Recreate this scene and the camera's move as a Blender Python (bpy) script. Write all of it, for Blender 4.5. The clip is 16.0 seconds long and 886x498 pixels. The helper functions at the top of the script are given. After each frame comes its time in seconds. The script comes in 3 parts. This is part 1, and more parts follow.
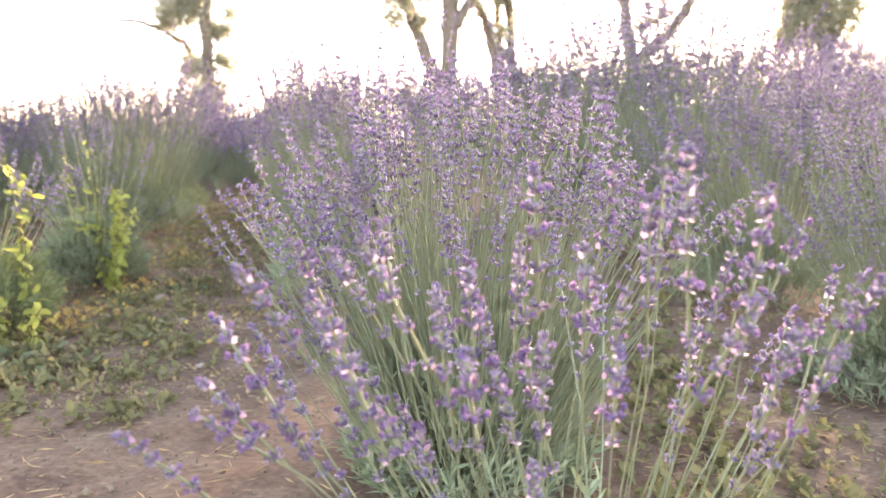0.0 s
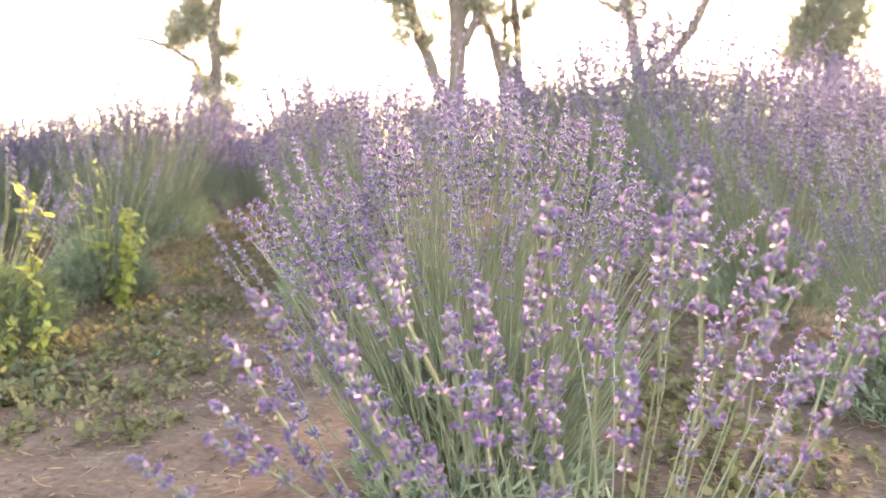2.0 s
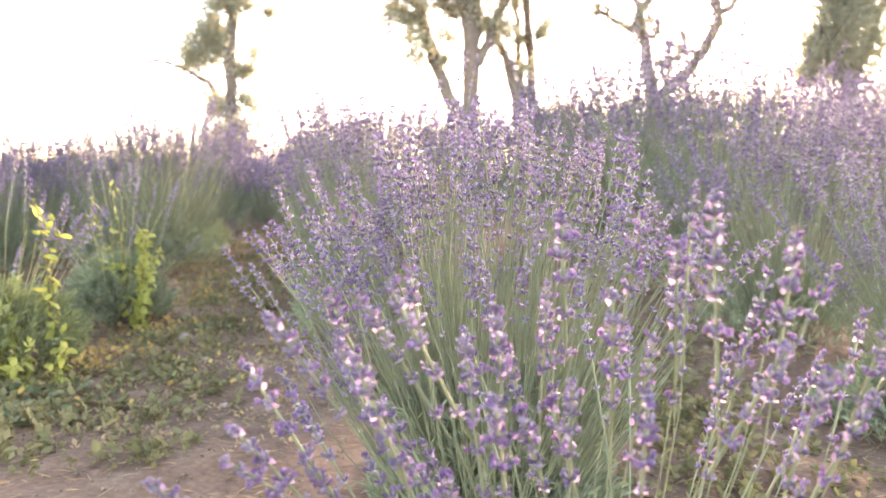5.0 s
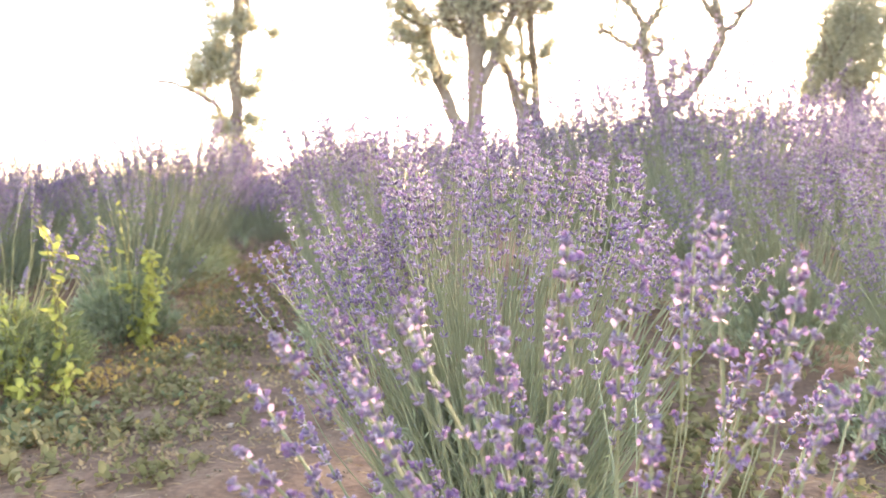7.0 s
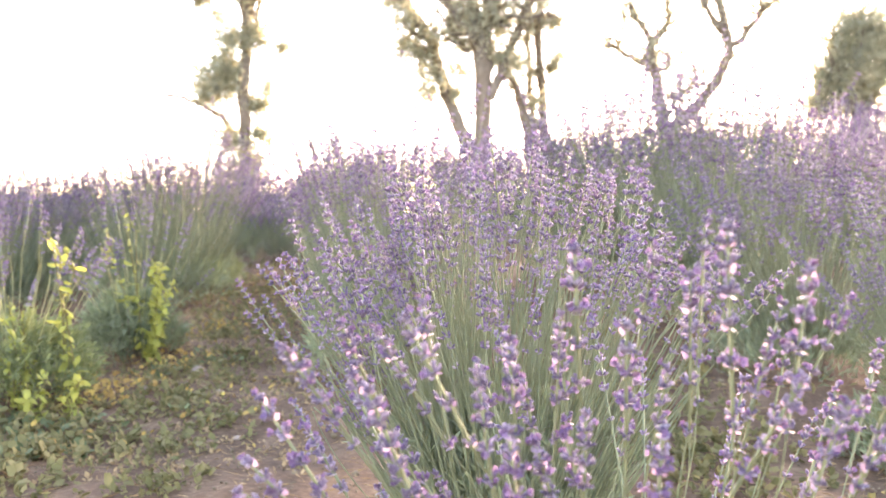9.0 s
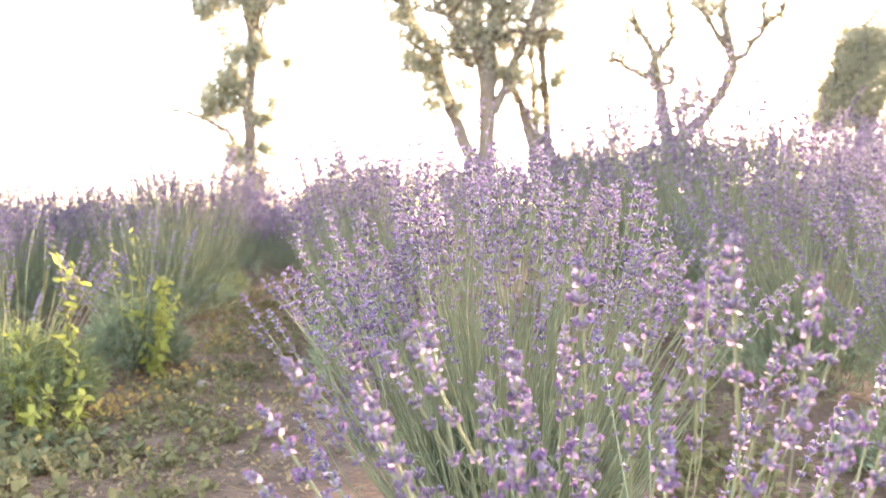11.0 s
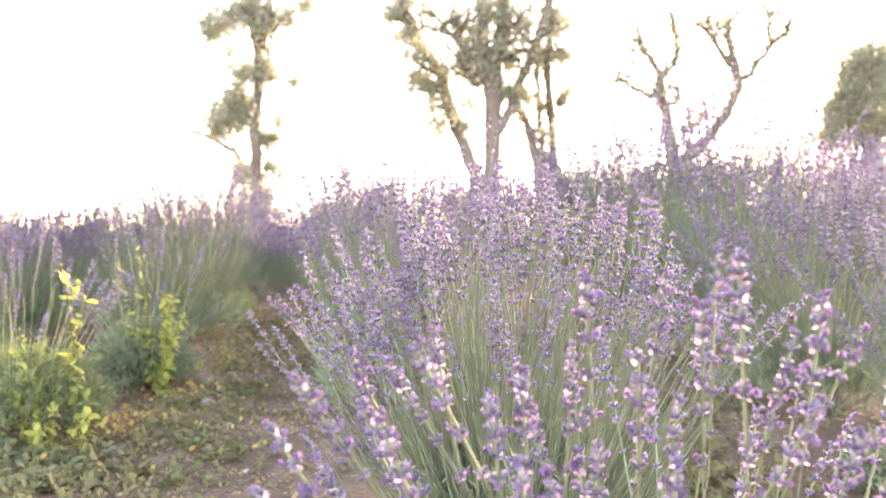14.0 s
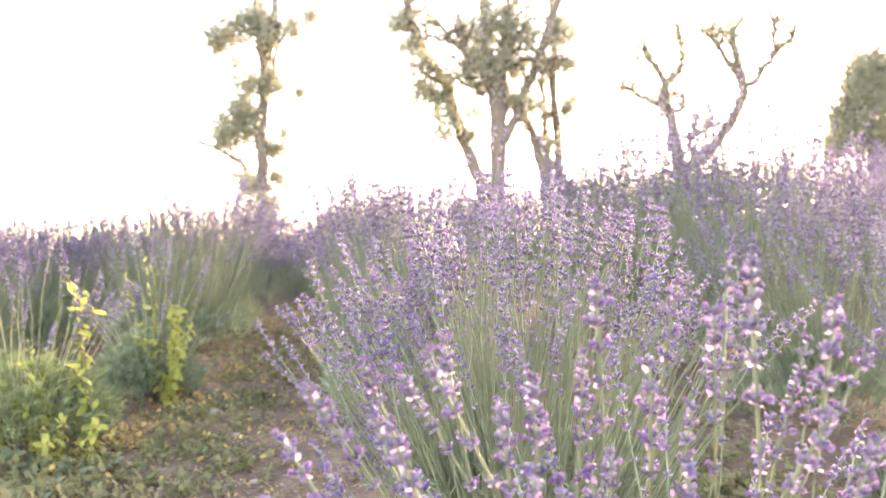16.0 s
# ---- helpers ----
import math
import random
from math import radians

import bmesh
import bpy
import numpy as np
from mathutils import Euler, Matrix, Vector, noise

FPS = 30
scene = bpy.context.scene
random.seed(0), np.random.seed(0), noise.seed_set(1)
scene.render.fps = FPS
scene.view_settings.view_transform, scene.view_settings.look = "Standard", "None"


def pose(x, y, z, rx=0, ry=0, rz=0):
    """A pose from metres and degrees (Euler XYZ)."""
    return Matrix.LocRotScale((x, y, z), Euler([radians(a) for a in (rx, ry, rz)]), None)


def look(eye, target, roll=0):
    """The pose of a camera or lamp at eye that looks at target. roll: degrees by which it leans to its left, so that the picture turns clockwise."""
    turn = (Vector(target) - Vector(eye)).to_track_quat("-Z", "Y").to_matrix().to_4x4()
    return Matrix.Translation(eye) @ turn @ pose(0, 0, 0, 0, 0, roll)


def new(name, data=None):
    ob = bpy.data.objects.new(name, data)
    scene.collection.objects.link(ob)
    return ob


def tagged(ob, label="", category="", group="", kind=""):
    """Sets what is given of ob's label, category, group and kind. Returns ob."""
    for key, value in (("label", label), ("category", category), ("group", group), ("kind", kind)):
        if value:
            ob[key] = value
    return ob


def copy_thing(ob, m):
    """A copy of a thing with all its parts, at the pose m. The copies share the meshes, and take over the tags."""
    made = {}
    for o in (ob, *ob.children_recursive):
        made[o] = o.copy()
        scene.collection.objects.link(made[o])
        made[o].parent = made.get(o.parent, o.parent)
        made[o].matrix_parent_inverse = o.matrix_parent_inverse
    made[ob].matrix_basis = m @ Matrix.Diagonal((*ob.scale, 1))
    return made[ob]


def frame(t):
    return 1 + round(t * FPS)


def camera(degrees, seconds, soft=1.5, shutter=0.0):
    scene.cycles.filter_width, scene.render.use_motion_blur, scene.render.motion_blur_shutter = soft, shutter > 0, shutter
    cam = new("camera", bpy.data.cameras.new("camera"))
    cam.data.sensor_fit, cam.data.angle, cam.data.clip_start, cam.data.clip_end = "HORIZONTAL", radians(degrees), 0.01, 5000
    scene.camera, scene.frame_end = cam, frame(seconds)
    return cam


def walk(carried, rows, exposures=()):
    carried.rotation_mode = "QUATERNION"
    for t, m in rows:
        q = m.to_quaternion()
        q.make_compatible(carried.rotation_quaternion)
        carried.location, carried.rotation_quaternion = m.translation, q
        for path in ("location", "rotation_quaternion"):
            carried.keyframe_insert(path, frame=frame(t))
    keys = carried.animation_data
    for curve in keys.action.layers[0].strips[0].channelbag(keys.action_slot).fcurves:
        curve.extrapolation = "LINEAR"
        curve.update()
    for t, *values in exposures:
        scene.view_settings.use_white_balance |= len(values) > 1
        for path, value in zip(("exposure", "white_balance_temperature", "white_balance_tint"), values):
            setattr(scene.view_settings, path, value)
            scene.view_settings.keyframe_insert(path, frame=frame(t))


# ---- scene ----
cam = camera(50.0, 16.0)
cam.data.dof.use_dof, cam.data.dof.focus_distance, cam.data.dof.aperture_fstop = True, 1.12, 8.3
PATH = [
    (0, (-0.001, -0.044, 0.52), (0.071, 1.943, 0.301), 0.4),
    (0.5, (-0.002, -0.044, 0.522), (0.063, 1.944, 0.309), 0.4),
    (1, (-0.003, -0.047, 0.523), (0.061, 1.942, 0.322), 0.4),
    (1.5, (-0.005, -0.046, 0.525), (0.053, 1.944, 0.333), 0.3),
    (2, (-0.005, -0.046, 0.525), (0.052, 1.944, 0.341), 0.4),
    (2.5, (-0.005, -0.046, 0.524), (0.053, 1.945, 0.345), 0.6),
    (3, (-0.004, -0.047, 0.524), (0.052, 1.945, 0.347), 0.7),
    (3.5, (-0.003, -0.046, 0.524), (0.044, 1.947, 0.353), 0.6),
    (4, (-0.004, -0.046, 0.525), (0.036, 1.947, 0.363), 0.4),
    (6.5, (-0.006, -0.053, 0.53), (0.008, 1.944, 0.415), -0.0),
    (7, (-0.006, -0.052, 0.53), (0.01, 1.945, 0.425), -0.1),
    (7.5, (-0.006, -0.051, 0.528), (0.002, 1.946, 0.429), 0.1),
    (8, (-0.006, -0.051, 0.527), (-0.001, 1.947, 0.431), 0.2),
    (8.5, (-0.006, -0.052, 0.527), (-0.002, 1.947, 0.441), 0.1),
    (9, (-0.006, -0.05, 0.526), (-0.005, 1.949, 0.451), 0.0),
    (9.5, (-0.005, -0.051, 0.527), (-0.012, 1.948, 0.46), -0.1),
    (12, (-0.007, -0.05, 0.526), (-0.016, 1.949, 0.493), -0.0),
    (12.5, (-0.007, -0.05, 0.525), (-0.019, 1.95, 0.498), 0.1),
    (13, (-0.007, -0.05, 0.524), (-0.019, 1.95, 0.504), 0.1),
    (13.5, (-0.007, -0.051, 0.524), (-0.022, 1.949, 0.509), 0.1),
    (14, (-0.007, -0.051, 0.524), (-0.027, 1.949, 0.519), 0.0),
    (14.5, (-0.006, -0.05, 0.523), (-0.028, 1.949, 0.521), -0.1),
    (15, (-0.006, -0.051, 0.523), (-0.035, 1.949, 0.526), -0.1),
    (15.5, (-0.007, -0.05, 0.523), (-0.04, 1.949, 0.531), -0.3),
    (16, (-0.009, -0.049, 0.523), (-0.042, 1.95, 0.537), -0.4),
]
walk(cam, [(t, look(eye, target, roll)) for t, eye, target, roll in PATH],
     exposures=[(0, 3.82, 8000, 30), (16, 4.06, 8000, 30)])

# ---------- light ----------
SUN_AZ, SUN_EL = radians(20.5), radians(17.0)          # clockwise from +y, above the horizon
world = bpy.data.worlds.new("sky")
scene.world = world
world.use_nodes = True
wn, wl = world.node_tree.nodes, world.node_tree.links
sky = wn.new("ShaderNodeTexSky")
sky.sky_type, sky.sun_disc = "NISHITA", False
sky.sun_elevation, sky.sun_rotation = SUN_EL, SUN_AZ
sky.air_density, sky.dust_density, sky.ozone_density = 1.0, 0.4, 1.5
wl.new(sky.outputs[0], wn["Background"].inputs[0])
wn["Background"].inputs[1].default_value = 0.15

sun = new("sun", bpy.data.lights.new("sun", "SUN"))
sun.data.energy, sun.data.angle, sun.data.color = 3.5, radians(1.5), (1.0, 0.86, 0.68)
toward = Vector((math.sin(SUN_AZ) * math.cos(SUN_EL), math.cos(SUN_AZ) * math.cos(SUN_EL), math.sin(SUN_EL)))
sun.matrix_world = look(toward * 60, (0, 0, 0))


# ---------- materials ----------
def surface(name, stops, through_light=0.0, rough=0.6, grain=60.0, bump=0.0, vary="island", sheen=0.0, spread=0.5, glow=(1, 1, 1)):
    """A surface whose colour runs over the stops, by piece and by noise at two scales; through_light: how much shines through."""
    m = bpy.data.materials.new(name)
    m.use_nodes = True
    n, l = m.node_tree.nodes, m.node_tree.links
    main = n["Principled BSDF"]
    coords = n.new("ShaderNodeNewGeometry")
    ramp = n.new("ShaderNodeValToRGB")
    while len(ramp.color_ramp.elements) < len(stops):
        ramp.color_ramp.elements.new(0.5)
    for k, c in enumerate(stops):
        ramp.color_ramp.elements[k].position = k / max(1, len(stops) - 1)
        ramp.color_ramp.elements[k].color = (*c, 1)
    fine, broad = n.new("ShaderNodeTexNoise"), n.new("ShaderNodeTexNoise")
    fine.inputs["Scale"].default_value, fine.inputs["Detail"].default_value = grain, 4
    broad.inputs["Scale"].default_value, broad.inputs["Detail"].default_value = grain * 0.11, 3
    for tex in (fine, broad):
        l.new(coords.outputs["Position"], tex.inputs["Vector"])
    both = n.new("ShaderNodeMath")
    both.operation = "ADD"
    l.new(fine.outputs["Fac"], both.inputs[0])
    l.new(broad.outputs["Fac"], both.inputs[1])
    wide = n.new("ShaderNodeMapRange")
    wide.inputs["From Min"].default_value, wide.inputs["From Max"].default_value = 0.65, 1.35
    l.new(both.outputs[0], wide.inputs["Value"])
    fac = wide.outputs[0]
    if vary:
        mix = n.new("ShaderNodeMix")
        mix.inputs[0].default_value = spread
        if vary == "island":
            source = coords.outputs["Random Per Island"]
        else:
            info = n.new("ShaderNodeObjectInfo")
            source = info.outputs["Random"]
        l.new(fac, mix.inputs[2])
        l.new(source, mix.inputs[3])
        fac = mix.outputs[0]
    l.new(fac, ramp.inputs[0])
    l.new(ramp.outputs[0], main.inputs["Base Color"])
    main.inputs["Roughness"].default_value = rough
    main.inputs["Specular IOR Level"].default_value = 0.06
    if sheen:
        main.inputs["Sheen Weight"].default_value = sheen
        main.inputs["Sheen Roughness"].default_value = 0.35
    if bump:
        b = n.new("ShaderNodeBump")
        b.inputs["Strength"].default_value, b.inputs["Distance"].default_value = bump, 0.01
        l.new(both.outputs[0], b.inputs["Height"])
        l.new(b.outputs[0], main.inputs["Normal"])
    if through_light:
        back = n.new("ShaderNodeBsdfTranslucent")
        tint = n.new("ShaderNodeMix")
        tint.data_type, tint.blend_type = "RGBA", "MULTIPLY"
        tint.inputs[0].default_value = 1.0
        tint.inputs[7].default_value = (*glow, 1)
        l.new(ramp.outputs[0], tint.inputs[6])
        l.new(tint.outputs[2], back.inputs[0])
        add = n.new("ShaderNodeMixShader")
        add.inputs[0].default_value = through_light
        l.new(main.outputs[0], add.inputs[1])
        l.new(back.outputs[0], add.inputs[2])
        l.new(add.outputs[0], n["Material Output"].inputs[0])
    return m


CALYX = surface("calyx", [(0.072, 0.056, 0.105), (0.185, 0.142, 0.205), (0.42, 0.33, 0.38)], 0.38, 0.7, 300, sheen=0.4, spread=0.6, glow=(1, 0.93, 0.95))
PETAL = surface("petal", [(0.128, 0.076, 0.152), (0.170, 0.108, 0.188), (0.225, 0.152, 0.220)], 0.25, 0.85, 200, spread=0.7)
STEM = surface("stem", [(0.120, 0.143, 0.083), (0.175, 0.193, 0.115), (0.248, 0.258, 0.156)], 0.25, 0.9, 80, sheen=0.12, glow=(1, 1, 0.7))
PALE_STEM = surface("pale_stem", [(0.27, 0.255, 0.12), (0.35, 0.325, 0.16), (0.44, 0.40, 0.22)], 0.3, 0.75, 80)
LEAF = surface("lavender_leaf", [(0.121, 0.148, 0.085), (0.179, 0.210, 0.124), (0.265, 0.292, 0.179)], 0.22, 0.6, 40, sheen=0.2, glow=(1, 1, 0.6))
# yellower copy of the lavender leaf: sunlight on one low bush put into colour
SUNLIT_LEAF = surface("sunlit_lavender_leaf", [(0.113, 0.140, 0.070), (0.171, 0.198, 0.095), (0.261, 0.279, 0.135)], 0.35, 0.7, 40, sheen=0.2, glow=(1, 1, 0.6))
WEED = surface("weed_leaf", [(0.106, 0.106, 0.042), (0.178, 0.161, 0.069), (0.288, 0.229, 0.105)], 0.45, 0.8, 30)
YELLOW = surface("yellowing_leaf", [(0.206, 0.232, 0.056), (0.300, 0.308, 0.073), (0.429, 0.385, 0.111)], 0.5, 0.5, 30)
BROAD = surface("broad_weed_leaf", [(0.083, 0.104, 0.049), (0.127, 0.150, 0.072), (0.184, 0.196, 0.098)], 0.35, 0.7, 40, vary="object")
DRY = surface("dry_straw", [(0.190, 0.118, 0.058), (0.285, 0.188, 0.093), (0.350, 0.252, 0.130)], 0.2, 0.8, 50)
ORANGE = surface("fallen_leaf", [(0.229, 0.141, 0.053), (0.334, 0.220, 0.070), (0.458, 0.361, 0.097)], 0.3, 0.6, 50)
BARK = surface("bark", [(0.083, 0.067, 0.051), (0.121, 0.099, 0.076), (0.166, 0.140, 0.109)], 0, 0.9, 14, bump=0.8, vary="")
# crest leaves paler and greyer than foliage: distant haze put into their colour
HAZED_LEAF = surface("hazed_tree_leaf", [(0.224, 0.226, 0.158), (0.300, 0.296, 0.206), (0.386, 0.364, 0.262)], 0.55, 0.8, 3, glow=(1, 1, 0.95))
SOIL = surface("dry_soil", [(0.073, 0.043, 0.026), (0.122, 0.075, 0.045), (0.189, 0.125, 0.075)], 0, 0.95, 70, bump=0.5, vary="")
CLOD = surface("soil_clod", [(0.092, 0.068, 0.042), (0.150, 0.113, 0.070), (0.230, 0.178, 0.115)], 0, 0.95, 60)
STONE = surface("field_stone", [(0.20, 0.15, 0.11), (0.28, 0.215, 0.16), (0.36, 0.29, 0.225)], 0, 0.85, 40, bump=0.6, vary="object")


# ---------- mesh tools ----------
class Soup:
    """Triangles gathered piece by piece, with a material slot each."""

    def __init__(self):
        self.v, self.t, self.m, self.n = [], [], [], 0

    def add(self, v, t, m=0):
        v, t = np.asarray(v, float), np.asarray(t, int)
        self.v.append(v)
        self.t.append(t + self.n)
        self.m.append(np.full(len(t), m) if np.isscalar(m) else np.asarray(m))
        self.n += len(v)
        return self

    def arrays(self):
        return np.concatenate(self.v), np.concatenate(self.t), np.concatenate(self.m)

    def mesh(self, name, materials):
        v, t, m = self.arrays()
        me = bpy.data.meshes.new(name)
        me.vertices.add(len(v))
        me.vertices.foreach_set("co", v.ravel())
        me.loops.add(3 * len(t))
        me.loops.foreach_set("vertex_index", t.ravel())
        me.polygons.add(len(t))
        me.polygons.foreach_set("loop_start", np.arange(0, 3 * len(t), 3))
        me.polygons.foreach_set("material_index", m)
        me.polygons.foreach_set("use_smooth", np.ones(len(t), bool))
        for one in materials:
            me.materials.append(one)
        me.update(calc_edges=True)
        return me


def axes_of(way, spin=0.0):
    """A turn that takes +z to way, as a 3 x 3 array."""
    z = np.asarray(way, float) / np.linalg.norm(way)
    x = np.cross((0.0, 1.0, 0.001) if abs(z[1]) < 0.9 else (1.0, 0.0, 0.0), z)
    x /= np.linalg.norm(x)
    y = np.cross(z, x)
    c, s = math.cos(spin), math.sin(spin)
    return np.column_stack((c * x + s * y, c * y - s * x, z))


def tube(points, radii, sides, cap=True):
    p = np.asarray(points, float)
    n = len(p)
    ways = np.gradient(p, axis=0)
    turn = axes_of(ways.mean(0) + 1e-9)
    ang = np.arange(sides) * 2 * math.pi / sides
    v = []
    for k in range(n):
        z = ways[k] / np.linalg.norm(ways[k])
        x = turn[:, 0] - z * turn[:, 0].dot(z)
        x /= np.linalg.norm(x)
        y = np.cross(z, x)
        v.append(p[k] + radii[k] * (np.cos(ang)[:, None] * x + np.sin(ang)[:, None] * y))
    t = []
    for k in range(n - 1):
        for i in range(sides):
            a, b = k * sides + i, k * sides + (i + 1) % sides
            t += [(a, b, b + sides), (a, b + sides, a + sides)]
    v = np.concatenate(v)
    if cap:
        v = np.concatenate((v, p[-1:]))
        t += [((n - 1) * sides + i, (n - 1) * sides + (i + 1) % sides, len(v) - 1) for i in range(sides)]
    return v, np.array(t)


def blade(length, width, bend=0.2, parts=2, fold=0.25):
    """A leaf along +z that widens, tapers and bends towards +x, folded along its midrib."""
    v, t = [], []
    for k in range(parts + 1):
        f = k / parts
        w = width * (0.35 + 1.3 * math.sin(math.pi * min(0.98, 0.12 + 0.86 * f))) * (0.5 if f < 1 else 0.06)
        x, z = bend * length * f * f, length * f * (1 - 0.25 * bend * f)
        v += [(x + fold * w, -w, z), (x, 0, z), (x + fold * w, w, z)]
        if k:
            a, b = 3 * k - 3, 3 * k
            t += [(a, a + 1, b + 1), (a, b + 1, b), (a + 1, a + 2, b + 2), (a + 1, b + 2, b + 1)]
    return np.array(v), np.array(t)


def slip(length, width, bend=0.2):
    """The cheapest leaf: a bent diamond of two triangles along +z."""
    return (np.array([(0, 0, 0), (bend * length * 0.3, -width / 2, length * 0.5), (bend * length * 0.3, width / 2, length * 0.5),
                      (bend * length, 0, length)]), np.array([(0, 1, 2), (1, 3, 2)]))


def part(name, mesh, parent, m=None, label="", kind=""):
    ob = new(name, mesh)
    ob.parent = parent
    if m is not None:
        ob.matrix_basis = m
    return tagged(ob, label=label, kind=kind)


def thing(name, m, label, category, group="", kind=""):
    ob = new(name)
    ob.empty_display_size = 0.1
    ob.matrix_basis = m
    return tagged(ob, label, category, group, kind)


def smooth(a, b, x):
    f = np.clip((x - a) / (b - a), 0, 1)
    return f * f * (3 - 2 * f)


# ---------- ground ----------
def height(x, y):
    """The field: level by the path, a hillside that climbs ahead and to the right, and falls away behind its crest."""
    side = 0.06 + 0.90 / (1 + np.exp(-(x + 0.6) / 1.2)) + 0.28 * smooth(2.0, 6.0, x)
    rise = np.clip((y - 1.6) / 9.4, 0, 1) ** 1.3 - 0.5 * smooth(11.3, 18, y) - 1.2 * smooth(18, 70, y)
    return side * rise


WAVES = [(random.Random(k).uniform(0, 6.28), 2 * math.pi / L, a, random.Random(k + 50).uniform(0, 6.28))
         for k, (L, a) in enumerate([(1.1, 6), (0.83, 6), (0.61, 4), (0.47, 3), (0.35, 1.0), (0.27, 0.6), (0.21, 0.4)])]


def lumps(x, y):
    """Clods and hollows: many small waves, each its own way."""
    z = 0
    for way, f, a, at in WAVES:
        u, w = x * math.cos(way) + y * math.sin(way), y * math.cos(way) - x * math.sin(way)
        z = z + 0.001 * a * np.sin(f * u + at + 1.6 * np.sin(0.7 * f * w + 2 * at))
    return z


def steps(fine_from, fine_to, step, far):
    mid = np.arange(fine_from, fine_to + step / 2, step)
    grow = step * 1.12 ** np.arange(1, 90)
    out = np.cumsum(grow)
    out = out[out < far]
    return np.concatenate((fine_from - out[::-1], mid, fine_to + out))


gx, gy = steps(-2.2, 2.2, 0.045, 900.0), steps(0.2, 5.0, 0.045, 900.0)
X, Y = np.meshgrid(gx, gy)
near = smooth(25, 10, np.hypot(X, Y))
rough_ground = np.random.RandomState(5).normal(0, 1, X.shape) * 0.002
Z = height(X, Y) + near * (lumps(X, Y) + rough_ground)
rows_n, cols_n = X.shape
idx = np.arange(rows_n * cols_n).reshape(rows_n, cols_n)
quads = np.stack((idx[:-1, :-1], idx[:-1, 1:], idx[1:, 1:], idx[1:, :-1]), -1).reshape(-1, 4)
soil = Soup().add(np.column_stack((X.ravel(), Y.ravel(), Z.ravel())), np.concatenate((quads[:, :3], quads[:, [0, 2, 3]])))
tagged(new("ground", soil.mesh("ground", [SOIL])), "dry brown crumbly soil of the lavender field", "ground", kind="structure")


def on_ground(x, y):
    return float(height(x, y) + lumps(x, y))


